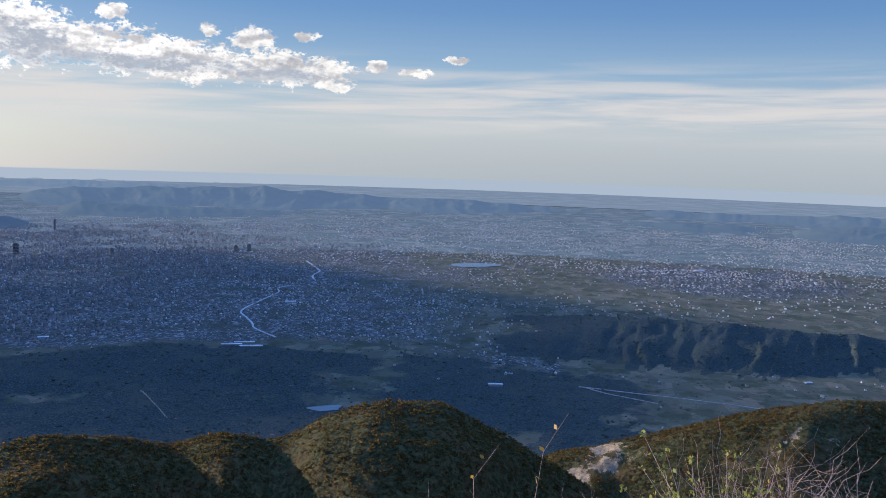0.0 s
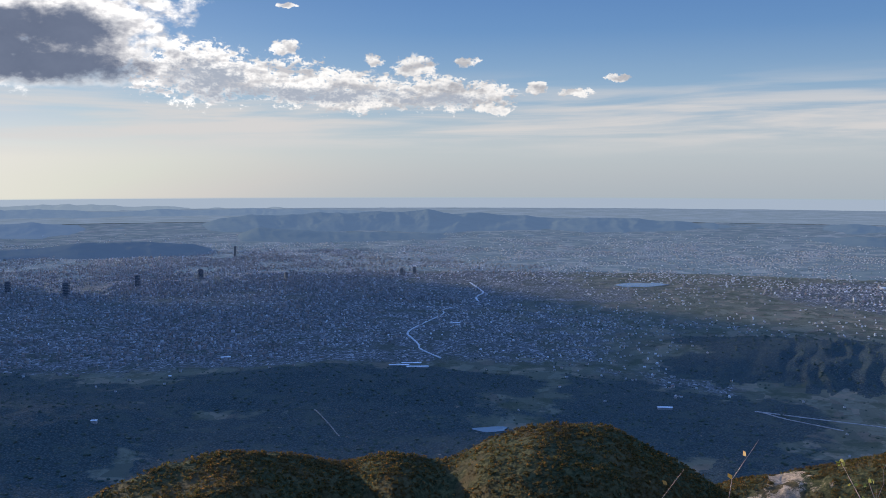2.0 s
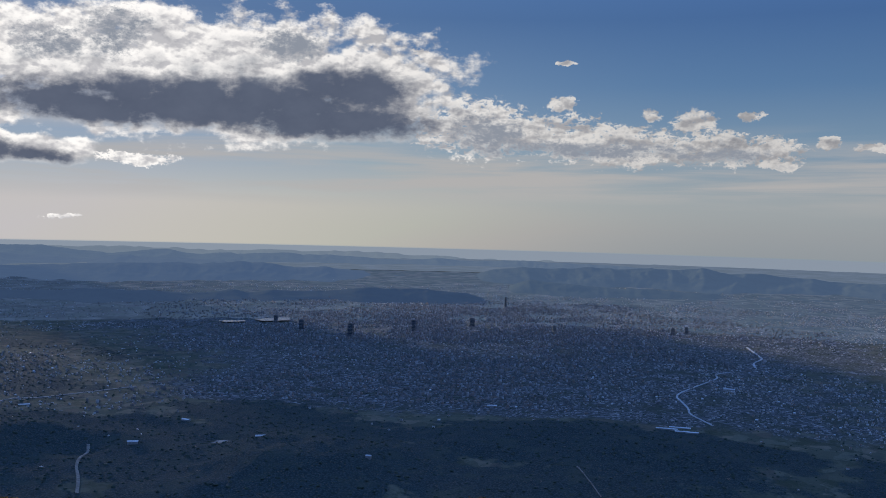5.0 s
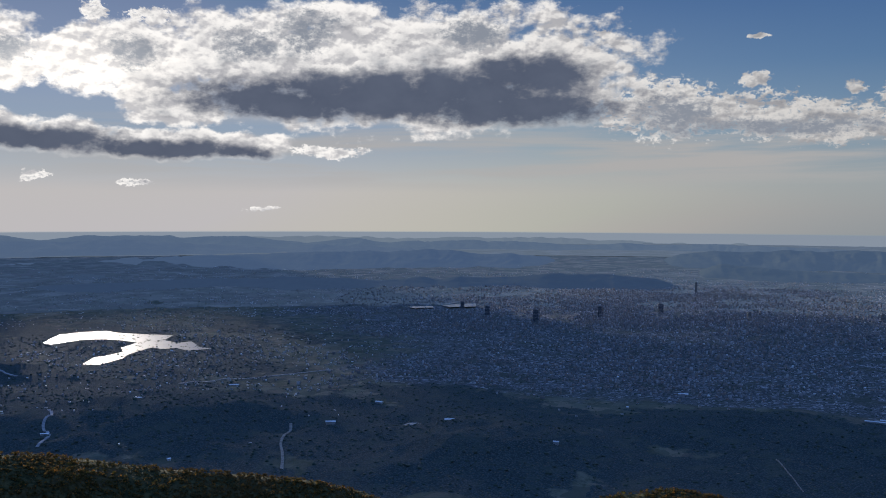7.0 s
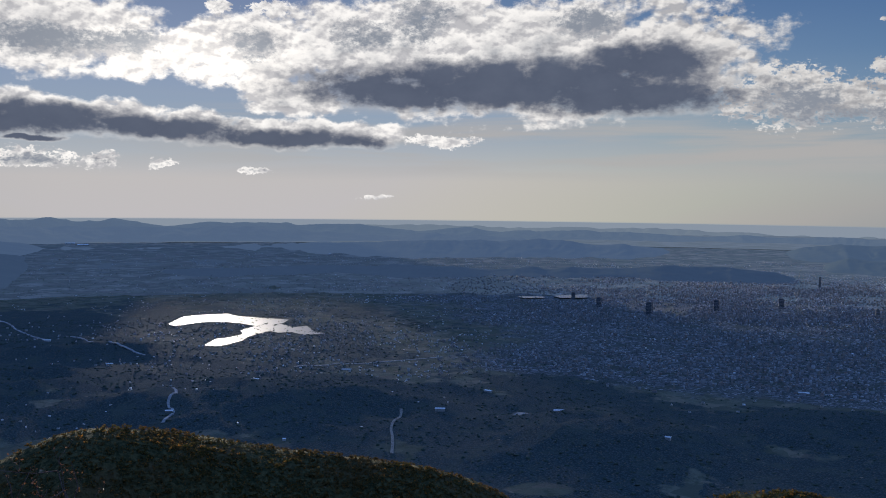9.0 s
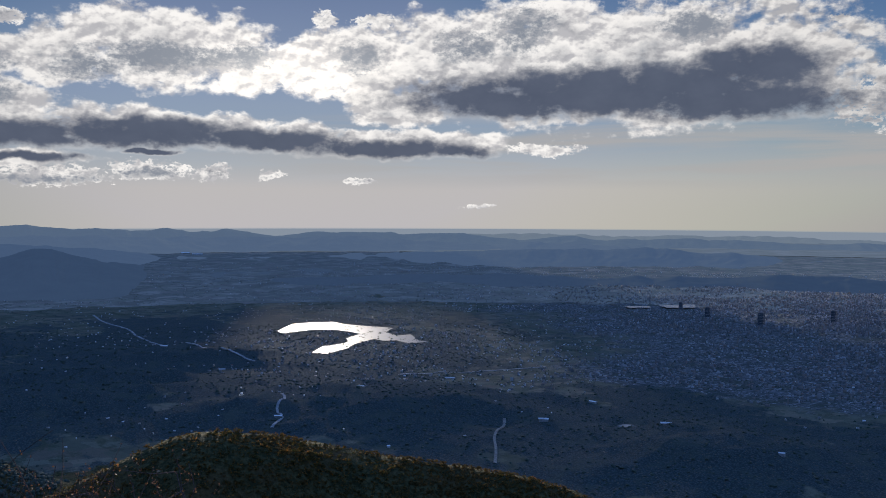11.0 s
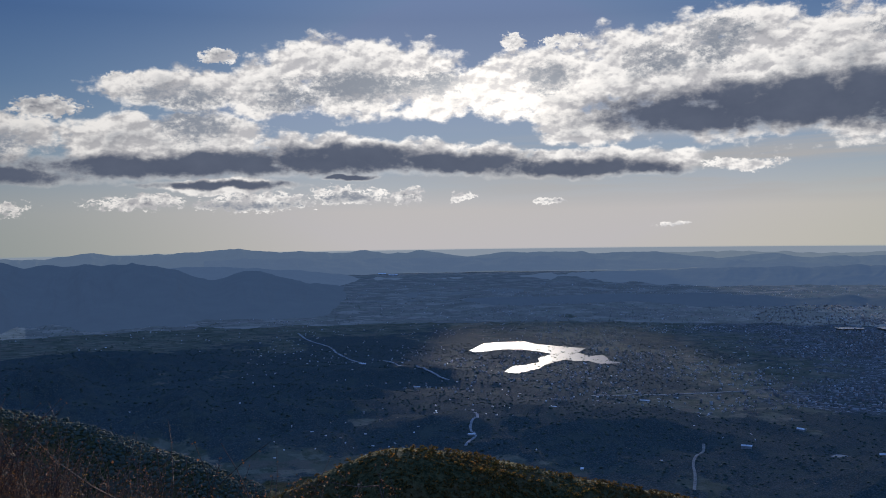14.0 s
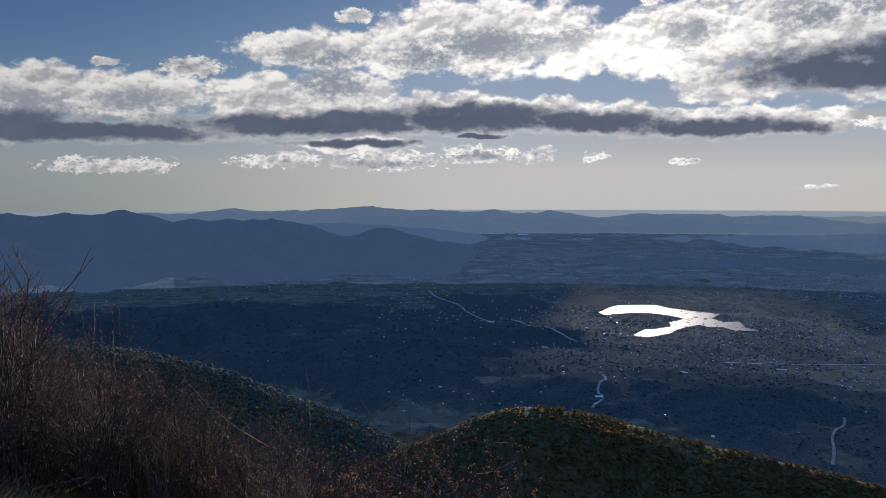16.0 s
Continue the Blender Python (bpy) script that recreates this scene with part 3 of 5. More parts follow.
# ---- water ----
def sheet(name, outline, z, material):
    """A flat sheet of water from its outline in azimuth and distance."""
    bm = bmesh.new()
    bm.faces.new([bm.verts.new((-math.sin(radians(a)) * r, math.cos(radians(a)) * r, z)) for a, r in outline])
    bmesh.ops.triangulate(bm, faces=bm.faces)
    me = bpy.data.meshes.new(name)
    bm.to_mesh(me), bm.free()
    me.materials.append(material)
    return new(name, me)


LAKE = [(63.4, 846), (62.5, 896), (61.4, 905), (59.9, 910), (59.2, 890), (56.1, 859), (56.6, 829), (55.9, 809), (55.0, 815), (54.5, 779),
        (53.8, 769), (55.2, 761), (55.9, 778), (56.8, 776), (57.3, 787), (58.0, 772), (58.7, 754), (59.0, 736), (60.3, 711), (61.3, 716),
        (60.6, 749), (60.1, 751), (59.0, 770), (59.1, 794), (58.2, 820), (59.0, 837), (60.1, 851), (61.1, 854), (62.0, 845), (63.0, 833)]
lake = sheet("lake_water", LAKE, 0.25, M_WATER)
tagged(lake, "branching reservoir glittering in low sun", "lake", kind="structure")
for tag, outline, z in (("pale flooded basin beside green meadows", [(-0.2, 969), (-0.8, 988), (-3.0, 1001), (-3.7, 984), (-2.3, 959), (-0.8, 956)], 0.5),
                        ("park lake among the outer houses", [(37.2, 1073), (37.3, 1111), (39.4, 1084), (38.9, 1061)], 1.7),
                        ("narrow arm of the park lake", [(39.9, 1058), (40.0, 1072), (41.6, 1068), (41.2, 1050)], 1.7)):
    tagged(sheet("pond_water", outline, z, M_POND), tag, "pond", kind="structure")
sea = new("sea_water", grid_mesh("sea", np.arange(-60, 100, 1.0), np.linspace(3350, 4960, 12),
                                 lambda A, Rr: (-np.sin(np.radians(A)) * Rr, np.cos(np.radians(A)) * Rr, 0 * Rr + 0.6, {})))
sea.data.materials.append(M_HAZED_SEA)
tagged(sea, "sea along the horizon, pale with painted haze", "sea", kind="structure")

# ---- the distance beyond the city ----
def plain_colour(nn):
    """Strips of fields, dark copses and pale villages."""
    co = nn.add("ShaderNodeTexCoord").outputs["Object"]
    pick = nn.add("ShaderNodeSeparateColor", cells(nn, co, 0.045, "F1", "CHEBYCHEV").outputs["Color"]).outputs[0]
    c = steps_of(nn, pick, [(0.0, (0.05, 0.055, 0.04)), (0.3, (0.10, 0.095, 0.07)), (0.5, (0.07, 0.075, 0.05)), (0.7, (0.14, 0.125, 0.095)), (0.88, (0.08, 0.07, 0.055))])
    c = nn.mix(nn.ramp(nn.noise(co, 0.02, 8.0, 0.75), 0.5, 0.58, 0.0, 0.85), c, (0.028, 0.034, 0.024))
    return nn.mix(nn.ramp(nn.noise(co, 0.09, 7.0, 0.8), 0.58, 0.68, 0.0, 0.8), c, (0.26, 0.24, 0.22))


# haze over the plain is painted as emission, dimmer on the sun's side
M_LOWLAND = surface("hazed_lowland", make=plain_colour, rough=0.95, spec=0.0, glow=(0.04, 0.06, 0.09))
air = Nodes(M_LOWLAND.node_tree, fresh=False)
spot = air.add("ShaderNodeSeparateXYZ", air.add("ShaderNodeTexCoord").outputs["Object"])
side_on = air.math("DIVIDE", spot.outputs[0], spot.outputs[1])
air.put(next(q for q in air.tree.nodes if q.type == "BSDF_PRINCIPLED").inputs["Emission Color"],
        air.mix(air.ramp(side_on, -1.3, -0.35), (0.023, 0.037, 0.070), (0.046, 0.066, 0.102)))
# the coast's paleness is painted haze too, an even glow
M_COAST = surface("hazed_coast", make=lambda nn: nn.mix(nn.ramp(nn.noise(nn.add("ShaderNodeTexCoord").outputs["Object"], 0.012, 7.0, 0.7), 0.4, 0.65), (0.05, 0.055, 0.045), (0.10, 0.10, 0.09)),
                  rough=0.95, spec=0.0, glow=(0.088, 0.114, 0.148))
for name, r0, r1, z0, m, label in (("backdrop_lowland", 1000, 2350, 0.0, M_LOWLAND, "hazy far plain of fields and villages"), ("backdrop_coast", 2350, 3360, 0.8, M_COAST, "coastal plain before the sea, pale with painted haze")):
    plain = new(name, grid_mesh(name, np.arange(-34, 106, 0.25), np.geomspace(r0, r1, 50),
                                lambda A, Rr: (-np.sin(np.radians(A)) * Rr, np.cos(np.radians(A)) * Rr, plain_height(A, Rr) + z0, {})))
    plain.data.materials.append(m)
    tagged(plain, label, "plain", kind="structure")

# ---- added cloud under the sun, unseen past the lens's reach, shading plain and city ----
M_BANK = surface("shadow_cloud", make=lambda nn: nn.mix(nn.noise(nn.add("ShaderNodeTexCoord").outputs["Object"], 0.011, 9.0, 0.6), (0.5, 0.48, 0.46), (0.8, 0.78, 0.75)), rough=1.0, spec=0.0)


def shadow_cloud(dist, knots, deep, seed, label, material=M_BANK):
    """An unseen sun-blocking cloud with a level base and billows on top; knots: azimuth, base and top elevations."""
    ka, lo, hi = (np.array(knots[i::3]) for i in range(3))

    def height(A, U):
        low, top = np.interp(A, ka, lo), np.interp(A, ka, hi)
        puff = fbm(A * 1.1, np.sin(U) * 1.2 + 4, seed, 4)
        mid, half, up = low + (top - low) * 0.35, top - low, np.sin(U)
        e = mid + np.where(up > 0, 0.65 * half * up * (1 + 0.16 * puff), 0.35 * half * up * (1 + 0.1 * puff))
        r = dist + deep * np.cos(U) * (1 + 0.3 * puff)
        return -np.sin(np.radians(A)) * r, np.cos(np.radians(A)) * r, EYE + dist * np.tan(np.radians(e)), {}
    ob = new("shadow_cloud", grid_mesh("shadow_cloud", np.arange(ka.min(), ka.max(), 0.15), np.linspace(0, 2 * math.pi, 33), height))
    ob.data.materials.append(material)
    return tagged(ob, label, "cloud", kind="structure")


shadow_cloud(6000, (55.2, 6.25, 6.3, 55.5, 6.2, 6.45, 55.9, 6.15, 6.95, 57.3, 6.15, 6.97, 58.0, 6.15, 7.1, 59.0, 4.0, 7.05, 60.3, 4.0, 6.6, 60.7, 4.0, 5.75, 62.9, 4.0, 5.68, 63.3, 4.0, 6.6, 64, 4.0, 6.85, 68, 4.0, 6.85, 73, 3.9, 6.5, 82, 3.8, 5.6, 92, 3.8, 5.0), 120, 701,
           "unseen cloud body that shades the plain and the city")

def thin_blocker(share):
    """Unseen cloud that lets part of the light pass."""
    m = M_BANK.copy()
    m.name = "thin_blocker"
    nodes, links = m.node_tree.nodes, m.node_tree.links
    see = nodes.new("ShaderNodeMixShader")
    see.inputs[0].default_value = share
    links.new(nodes.new("ShaderNodeBsdfTransparent").outputs[0], see.inputs[1])
    links.new(next(q for q in nodes if q.type == "BSDF_PRINCIPLED").outputs[0], see.inputs[2])
    links.new(see.outputs[0], next(q for q in nodes if q.type == "OUTPUT_MATERIAL").inputs[0])
    return m


# unseen thin pieces added at the gap to dim sun on lake and foreground
shadow_cloud(6000, (59.6, 6.5, 6.9, 60.2, 6.36, 7.05, 63.5, 6.36, 7.05, 64.4, 6.5, 6.9), 60, 741, "unseen thin blocker above the gap, dimming sun before the lake", thin_blocker(0.6))
shadow_cloud(6100, (59.4, 5.9, 6.5, 60.2, 5.55, 6.6, 63.3, 5.5, 6.6, 64.4, 5.9, 6.5), 60, 747, "unseen thin blocker in the gap, dimming sun on the lake", thin_blocker(0.42))


# ---- roads, river ----
def ground_z(a, r):
    return relief(np.atleast_1d(np.asarray(a, float)), np.atleast_1d(np.asarray(r, float)))[2]


def ribbon(name, line, wide, material, lift, label, category):
    """A strip of road or river along a line of azimuth and distance, lying on the ground."""
    ka, kr = np.array(line[0::2]), np.array(line[1::2])
    n_ = 12 * (len(ka) - 1) + 1
    s = np.linspace(0, len(ka) - 1, n_)
    a, r = (sum(np.interp(s + d, np.arange(len(ka)), k) for d in (-0.3, 0.0, 0.3)) / 3 for k in (ka, kr))
    p = np.stack([-np.sin(np.radians(a)) * r, np.cos(np.radians(a)) * r], -1)
    t = np.gradient(p, axis=0)
    t /= np.linalg.norm(t, axis=1)[:, None] + 1e-9
    side = np.stack([-t[:, 1], t[:, 0]], -1) * (wide * (0.85 + 0.3 * smooth_noise(s * 1.7, s * 0, 9)))[:, None] / 2
    bm = bmesh.new()
    rows = []
    for (x, y), (u, v) in zip(p, side):
        z = max(ground_z(math.degrees(math.atan2(-x - k * u, y + k * v)), math.hypot(x + k * u, y + k * v))[0] for k in (-1, 0, 1)) + lift
        rows.append([bm.verts.new((x + k * u, y + k * v, z + dz)) for k, dz in ((-1.15, -0.5), (-1, 0), (1, 0), (1.15, -0.5))])
    for q0, q1 in zip(rows, rows[1:]):
        for i in range(3):
            bm.faces.new((q0[i], q0[i + 1], q1[i + 1], q1[i]))
    bmesh.ops.recalc_face_normals(bm, faces=bm.faces)
    me = bpy.data.meshes.new(name)
    bm.to_mesh(me), bm.free()
    me.materials.append(material)
    return tagged(new(name, me), label, category, kind="structure")


def mottle(lo, hi, scale, seed=0.0):
    return lambda nn: nn.mix(nn.ramp(nn.noise(nn.add("ShaderNodeTexCoord").outputs["Object"], scale, 6.0, 0.65), 0.35, 0.65), lo, hi)


M_ROAD = surface("road_surface", make=mottle((0.16, 0.16, 0.16), (0.30, 0.29, 0.27), 0.4), rough=0.75, spec=0.2)
M_TRACK = surface("gravel_track", make=mottle((0.14, 0.12, 0.10), (0.26, 0.23, 0.19), 0.6), rough=0.9, spec=0.1)
M_BED = surface("river_gravel", make=mottle((0.24, 0.245, 0.25), (0.46, 0.46, 0.45), 0.15), rough=0.6, spec=0.3)
ribbon("river", (8.9, 985, 8.2, 918, 7.9, 893, 8.5, 860, 8.3, 828), 1.7, M_BED, 0.3, "pale river channel winding between houses", "river")
ribbon("river", (9.7, 795, 10.7, 775, 10.4, 754, 11.7, 708, 13.0, 661, 12.5, 635, 12.1, 612, 12.1, 595, 10.5, 560), 1.3, M_BED, 0.3, "pale zigzag river channel through the city", "river")
ribbon("road", (-8.5, 462, -12, 457, -15.6, 455, -19.3, 452, -24, 446), 1.0, M_ROAD, 0.25, "straight grey trunk road along the valley", "road")
ribbon("road", (-9.2, 461, -10.5, 452, -12.2, 446, -14, 440), 0.7, M_ROAD, 0.25, "grey side road beside the trunk road", "road")
ribbon("road", (74.3, 1030, 73.7, 950, 72.2, 885, 71.8, 830, 70.0, 752, 67.0, 697, 64.5, 660), 1.8, M_ROAD, 0.3, "pale curving motorway over the plain", "road")
ribbon("road", (56.0, 612, 54.0, 618, 51.3, 627, 47.8, 645, 46.2, 655), 1.6, M_ROAD, 0.3, "straight pale road across dark fields", "road")
ribbon("track", (49.0, 480, 49.0, 467, 49.7, 440, 49.5, 420, 49.6, 396), 1.3, M_TRACK, 0.3, "pale gravel track climbing a wooded slope", "road")
ribbon("track", (18.9, 430, 18.3, 415, 17.9, 405, 17.2, 389), 0.45, M_TRACK, 0.3, "thin gravel track on a dark hillside", "road")
ribbon("track", (75.4, 306, 75.2, 290, 75.0, 280), 1.6, M_TRACK, 0.4, "pale stony track in a wooded gully", "road")
ribbon("track", (-7.5, 205, -9.5, 202, -12, 206, -15, 200, -17.5, 205), 0.9, M_TRACK, 0.35, "gravel road through the scrub below a quarry", "road")
ribbon("road", (63.2, 520, 62.9, 500, 63.6, 480, 63.0, 468, 63.9, 450), 1.3, M_ROAD, 0.3, "winding village road", "road")

# small sheets of water that lie among the hills
for tag, mid, size in (("small grey pond behind a wooded hill", (7.4, 402), (7.5, 5.0)), ("pale reservoir among dark woods", (83.3, 590), (7.0, 5.5)),
                       ("little pale pond among scattered houses", (41.2, 482), (5.5, 3.0))):
    a, r = mid
    z = float(np.max(ground_z([a - 0.8, a, a + 0.8, a, a], [r, r, r, r - 5, r + 5]))) + 0.15
    outline = [(a + math.degrees(size[0] * math.cos(u) * (1 + 0.25 * math.sin(3 * u + a)) / r), r + size[1] * math.sin(u) * (1 + 0.3 * math.cos(2 * u + a))) for u in np.linspace(0, 2 * math.pi, 18)[:-1]]
    tagged(sheet("pond_water", outline, z, M_POND), tag, "pond", kind="structure")


# ---- the city ----
def island_ramp(stops, jitter=0.0):
    """A colour picked for each loose piece of a mesh."""
    def make(nn):
        pick = nn.add("ShaderNodeNewGeometry").outputs["Random Per Island"]
        node = nn.add("ShaderNodeValToRGB", pick)
        e = node.color_ramp.elements
        while len(e) < len(stops):
            e.new(0.5)
        for i, (at, c) in enumerate(stops):
            e[i].position, e[i].color = at, (*c, 1)
        node.color_ramp.interpolation = "CONSTANT"
        dirt = nn.noise(nn.add("ShaderNodeTexCoord").outputs["Object"], 1.1, 5.0, 0.7)
        return nn.mix(nn.ramp(dirt, 0.3, 0.75, 0.0, 0.45), node.outputs[0], (0.12, 0.11, 0.10))
    return make


WALLS = [(0.0, (0.238, 0.228, 0.218)), (0.2, (0.185, 0.172, 0.155)), (0.4, (0.152, 0.145, 0.139)), (0.56, (0.224, 0.185, 0.145)), (0.68, (0.125, 0.122, 0.119)), (0.86, (0.383, 0.376, 0.363)), (0.93, (0.198, 0.145, 0.119))]
ROOFS = [(0.0, (0.178, 0.172, 0.165)), (0.25, (0.198, 0.106, 0.073)), (0.45, (0.238, 0.231, 0.224)), (0.6, (0.172, 0.092, 0.066)), (0.75, (0.132, 0.129, 0.125)), (0.9, (0.343, 0.337, 0.330))]
M_WALL = surface("painted_render", make=island_ramp(WALLS), rough=0.8, spec=0.25)
M_HOUSE = surface("whitewashed_render", make=island_ramp([(0.0, (0.52, 0.50, 0.48)), (0.3, (0.40, 0.37, 0.33)), (0.55, (0.66, 0.65, 0.63)), (0.8, (0.46, 0.38, 0.30))]), rough=0.8, spec=0.25)
M_ROOF = surface("roofing", make=island_ramp(ROOFS), rough=0.75, spec=0.25)
M_METAL = surface("sheet_metal_roof", make=mottle((0.50, 0.50, 0.50), (0.72, 0.72, 0.71), 0.5), rough=0.28, metal=0.85, spec=0.5)
M_GLASS_WALL = surface("dark_glass_facade", make=mottle((0.04, 0.05, 0.06), (0.10, 0.11, 0.13), 0.7), rough=0.25, spec=0.5)


def mesh_from(name, verts, faces, slots, materials, smooth=False):
    me = bpy.data.meshes.new(name)
    counts = np.array([len(f) for f in faces]) if isinstance(faces, list) else np.full(len(faces), faces.shape[1])
    flat = np.concatenate(faces) if isinstance(faces, list) else faces.ravel()
    me.vertices.add(len(verts)), me.loops.add(len(flat)), me.polygons.add(len(counts))
    me.vertices.foreach_set("co", np.asarray(verts, np.float32).ravel())
    me.loops.foreach_set("vertex_index", flat.astype(np.int32))
    me.polygons.foreach_set("loop_start", np.concatenate([[0], np.cumsum(counts)[:-1]]).astype(np.int32))
    if slots is not None:
        me.polygons.foreach_set("material_index", np.asarray(slots, np.int32))
    if smooth:
        me.polygons.foreach_set("use_smooth", np.ones(len(counts), bool))
    for m in materials:
        me.materials.append(m)
    me.update(calc_edges=True)
    return me


rng = np.random.default_rng(7)


def in_lake(a, r):
    """Whether a place lies in the lake, with a strip of bare shore round it, or in a pond."""
    inside = (bell(a, -2, 2.2) * bell(r, 975, 24) > 0.4) | (bell(a, 39, 2.6) * bell(r, 1075, 26) > 0.4)
    for da, dr in ((0, 0), (0.35, 0), (-0.35, 0), (0, 9), (0, -9)):
        odd = np.zeros(np.shape(a), bool)
        for (a0, r0), (a1, r1) in zip(LAKE, LAKE[1:] + LAKE[:1]):
            if r0 != r1:
                q = r + dr
                odd ^= ((r0 > q) != (r1 > q)) & (a + da < (a1 - a0) * (q - r0) / (r1 - r0) + a0)
        inside = inside | odd
    return inside


def scatter(count, a0, a1, r0, r1, density, seed):
    """Places spread evenly over the ground and thinned by a density."""
    g = np.random.default_rng(seed)
    a, r = g.uniform(a0, a1, count), np.sqrt(g.uniform(r0 ** 2, r1 ** 2, count))
    x, y, z, cover_of = relief(a, r)
    z = np.where(r > 1000, np.maximum(z, plain_height(a, r)), z)
    keep = g.uniform(0, 1, count) < density(a, r, x, y, z, cover_of)
    return a[keep], r[keep], x[keep], y[keep], z[keep]


def city_density(a, r, x, y, z, c):
    frayed = 9 * fbm(x / 160, y / 160, 307, 5)
    d = 1.1 * np.clip((22 - np.abs(a - 29) + frayed) / 14, 0, 1) * np.clip((r - 540 + 6 * frayed) / 60, 0, 1) * np.clip((1480 - r) / 200, 0, 1)
    d = np.maximum(d, 1.0 * bell(a, 31.5, 2.2) * bell(r, 470, 28))
    d = np.maximum(d, 0.9 * bell(a, 36, 3) * bell(r, 515, 22))
    d = np.maximum(d, 0.5 * bell(a, -15, 9) * bell(r, 980, 90))
    blocks = 0.25 + 1.5 * fbm(x / 55, y / 55, 301, 5)
    return d * np.clip(blocks + 0.25, 0.06, 1) * np.clip(1.2 - 0.035 * np.clip(a - 22, 0, 30), 0.35, 1) * (c["wood"] < 0.4) * ~in_lake(a, r)


def house_density(a, r, x, y, z, c):
    d = 0.9 * bell(a, 6, 13) * bell(r, 720, 190)
    d = np.maximum(d, 1.7 * bell(a, -15, 6) * bell(r, 1030, 120) + 0.5 * bell(a, -2, 8) * bell(r, 1120, 60))
    d = np.maximum(d, 1.2 * bell(a, -3, 4.5) * bell(r, 480, 32))
    d = np.maximum(d, 0.6 * bell(a, 52, 9) * bell(r, 760, 190) + 0.35 * bell(a, 66, 10) * bell(r, 640, 160))
    d = np.maximum(d, 0.5 * bell(a, -19, 3) * bell(r, 492, 14) + 0.5 * bell(a, -23, 3) * bell(r, 520, 16))
    d = np.maximum(d, 0.22 * np.clip((r - 600) / 200, 0, 1) * np.clip((2000 - r) / 500, 0, 1) * (a < 62))
    d = np.maximum(d, 0.75 * np.clip((r - 950) / 100, 0, 1) * np.clip((1750 - r) / 300, 0, 1) * np.clip((46 - a) / 10, 0, 1))
    d = np.maximum(d, 0.05)
    groups = np.clip(0.5 + 1.5 * fbm(x / 60, y / 60, 333, 5), 0.04, 1)
    return d * groups * ((c["wood"] < 0.55) | ((a > 46) & (r > 560) & (z < 3))) * (c["near"] < 0.5) * ~in_lake(a, r)


def boxes(x, y, z, w, d, h, turn):
    """Corner arrays of many upright boxes without floors: walls and a roof of its own each, so that roofs can differ."""
    k = len(x)
    c, s = np.cos(turn), np.sin(turn)
    ux, uy = np.array([-1, 1, 1, -1]) / 2, np.array([-1, -1, 1, 1]) / 2
    bx = x[:, None] + (w[:, None] * ux) * c[:, None] - (d[:, None] * uy) * s[:, None]
    by = y[:, None] + (w[:, None] * ux) * s[:, None] + (d[:, None] * uy) * c[:, None]
    lo = np.stack([bx, by, np.repeat(z[:, None] - 0.4, 4, 1)], -1)
    hi = np.stack([bx, by, np.repeat((z + h)[:, None], 4, 1)], -1)
    verts = np.concatenate([lo, hi], 1)                                     # k, 8, 3
    faces = np.array([[0, 1, 5, 4], [1, 2, 6, 5], [2, 3, 7, 6], [3, 0, 4, 7], [4, 5, 6, 7]])
    return verts.reshape(-1, 3), (faces[None] + 8 * np.arange(k)[:, None, None]).reshape(-1, 4), np.tile([0, 0, 0, 0, 1], k)


# blocks of flats
a, r, x, y, z = scatter(125000, -26, 66, 430, 1450, city_density, 11)
grid_turn = 0.45 + 0.5 * fbm(x / 220, y / 220, 401, 3) + (rng.uniform(0, 1, len(x)) < 0.5) * math.pi / 2 + rng.normal(0, 0.08, len(x))
tall = np.clip(rng.gamma(2.2, 0.42, len(x)) + 0.4 + 1.0 * bell(a, 26, 12) * bell(r, 950, 160), 0.5, 5.0)
v, f, m = boxes(x, y, z, rng.uniform(0.9, 2.6, len(x)), rng.uniform(0.8, 1.4, len(x)), tall * 0.85, grid_turn)
flats = new("apartment_blocks", mesh_from("apartment_blocks", v, f, m, [M_WALL, M_ROOF]))
tagged(flats, "crowded pale and ochre blocks of flats", "buildings", kind="stuff")

# small houses with ridged roofs
a, r, x, y, z = scatter(170000, -30, 104, 390, 1900, house_density, 12)
k = len(x)
w, d, h = rng.uniform(0.8, 1.7, k), rng.uniform(0.7, 1.1, k), rng.uniform(0.4, 0.9, k)
v, f, m = boxes(x, y, z, w, d, h, rng.uniform(0, math.pi, k))
v8 = v.reshape(k, 8, 3)
ridge = np.stack([(v8[:, 4] + v8[:, 7]) / 2, (v8[:, 5] + v8[:, 6]) / 2], 1)
ridge[:, :, 2] += (0.25 + 0.3 * rng.uniform(0, 1, k))[:, None]
eave = v8[:, 4:8] + (v8[:, 4:8] - v8[:, 4:8].mean(1, keepdims=True)) * 0.12 + np.array([0, 0, 0.02])
roof = np.concatenate([eave, ridge], 1)                                      # 0..3 eaves, 4 5 ridge
rf = np.array([[0, 1, 5, 4], [2, 3, 4, 5]])
rt = np.array([[1, 2, 5], [3, 0, 4]])
walls = f.reshape(k, 5, 4)[:, :4].reshape(-1, 4)
base = 8 * k + 6 * np.arange(k)[:, None, None]
metal = rng.uniform(0, 1, k) < 0.10
faces = list(walls) + list((rf[None] + base).reshape(-1, 4)) + list((rt[None] + base).reshape(-1, 3))
slots = np.concatenate([np.zeros(len(walls)), np.repeat(np.where(metal, 2, 1), 2), np.zeros(2 * k)])
houses = new("houses", mesh_from("houses", np.concatenate([v, roof.reshape(-1, 3)]), faces, slots, [M_HOUSE, M_ROOF, M_METAL]))
tagged(houses, "scattered small houses with tiled and metal roofs", "houses", kind="stuff")


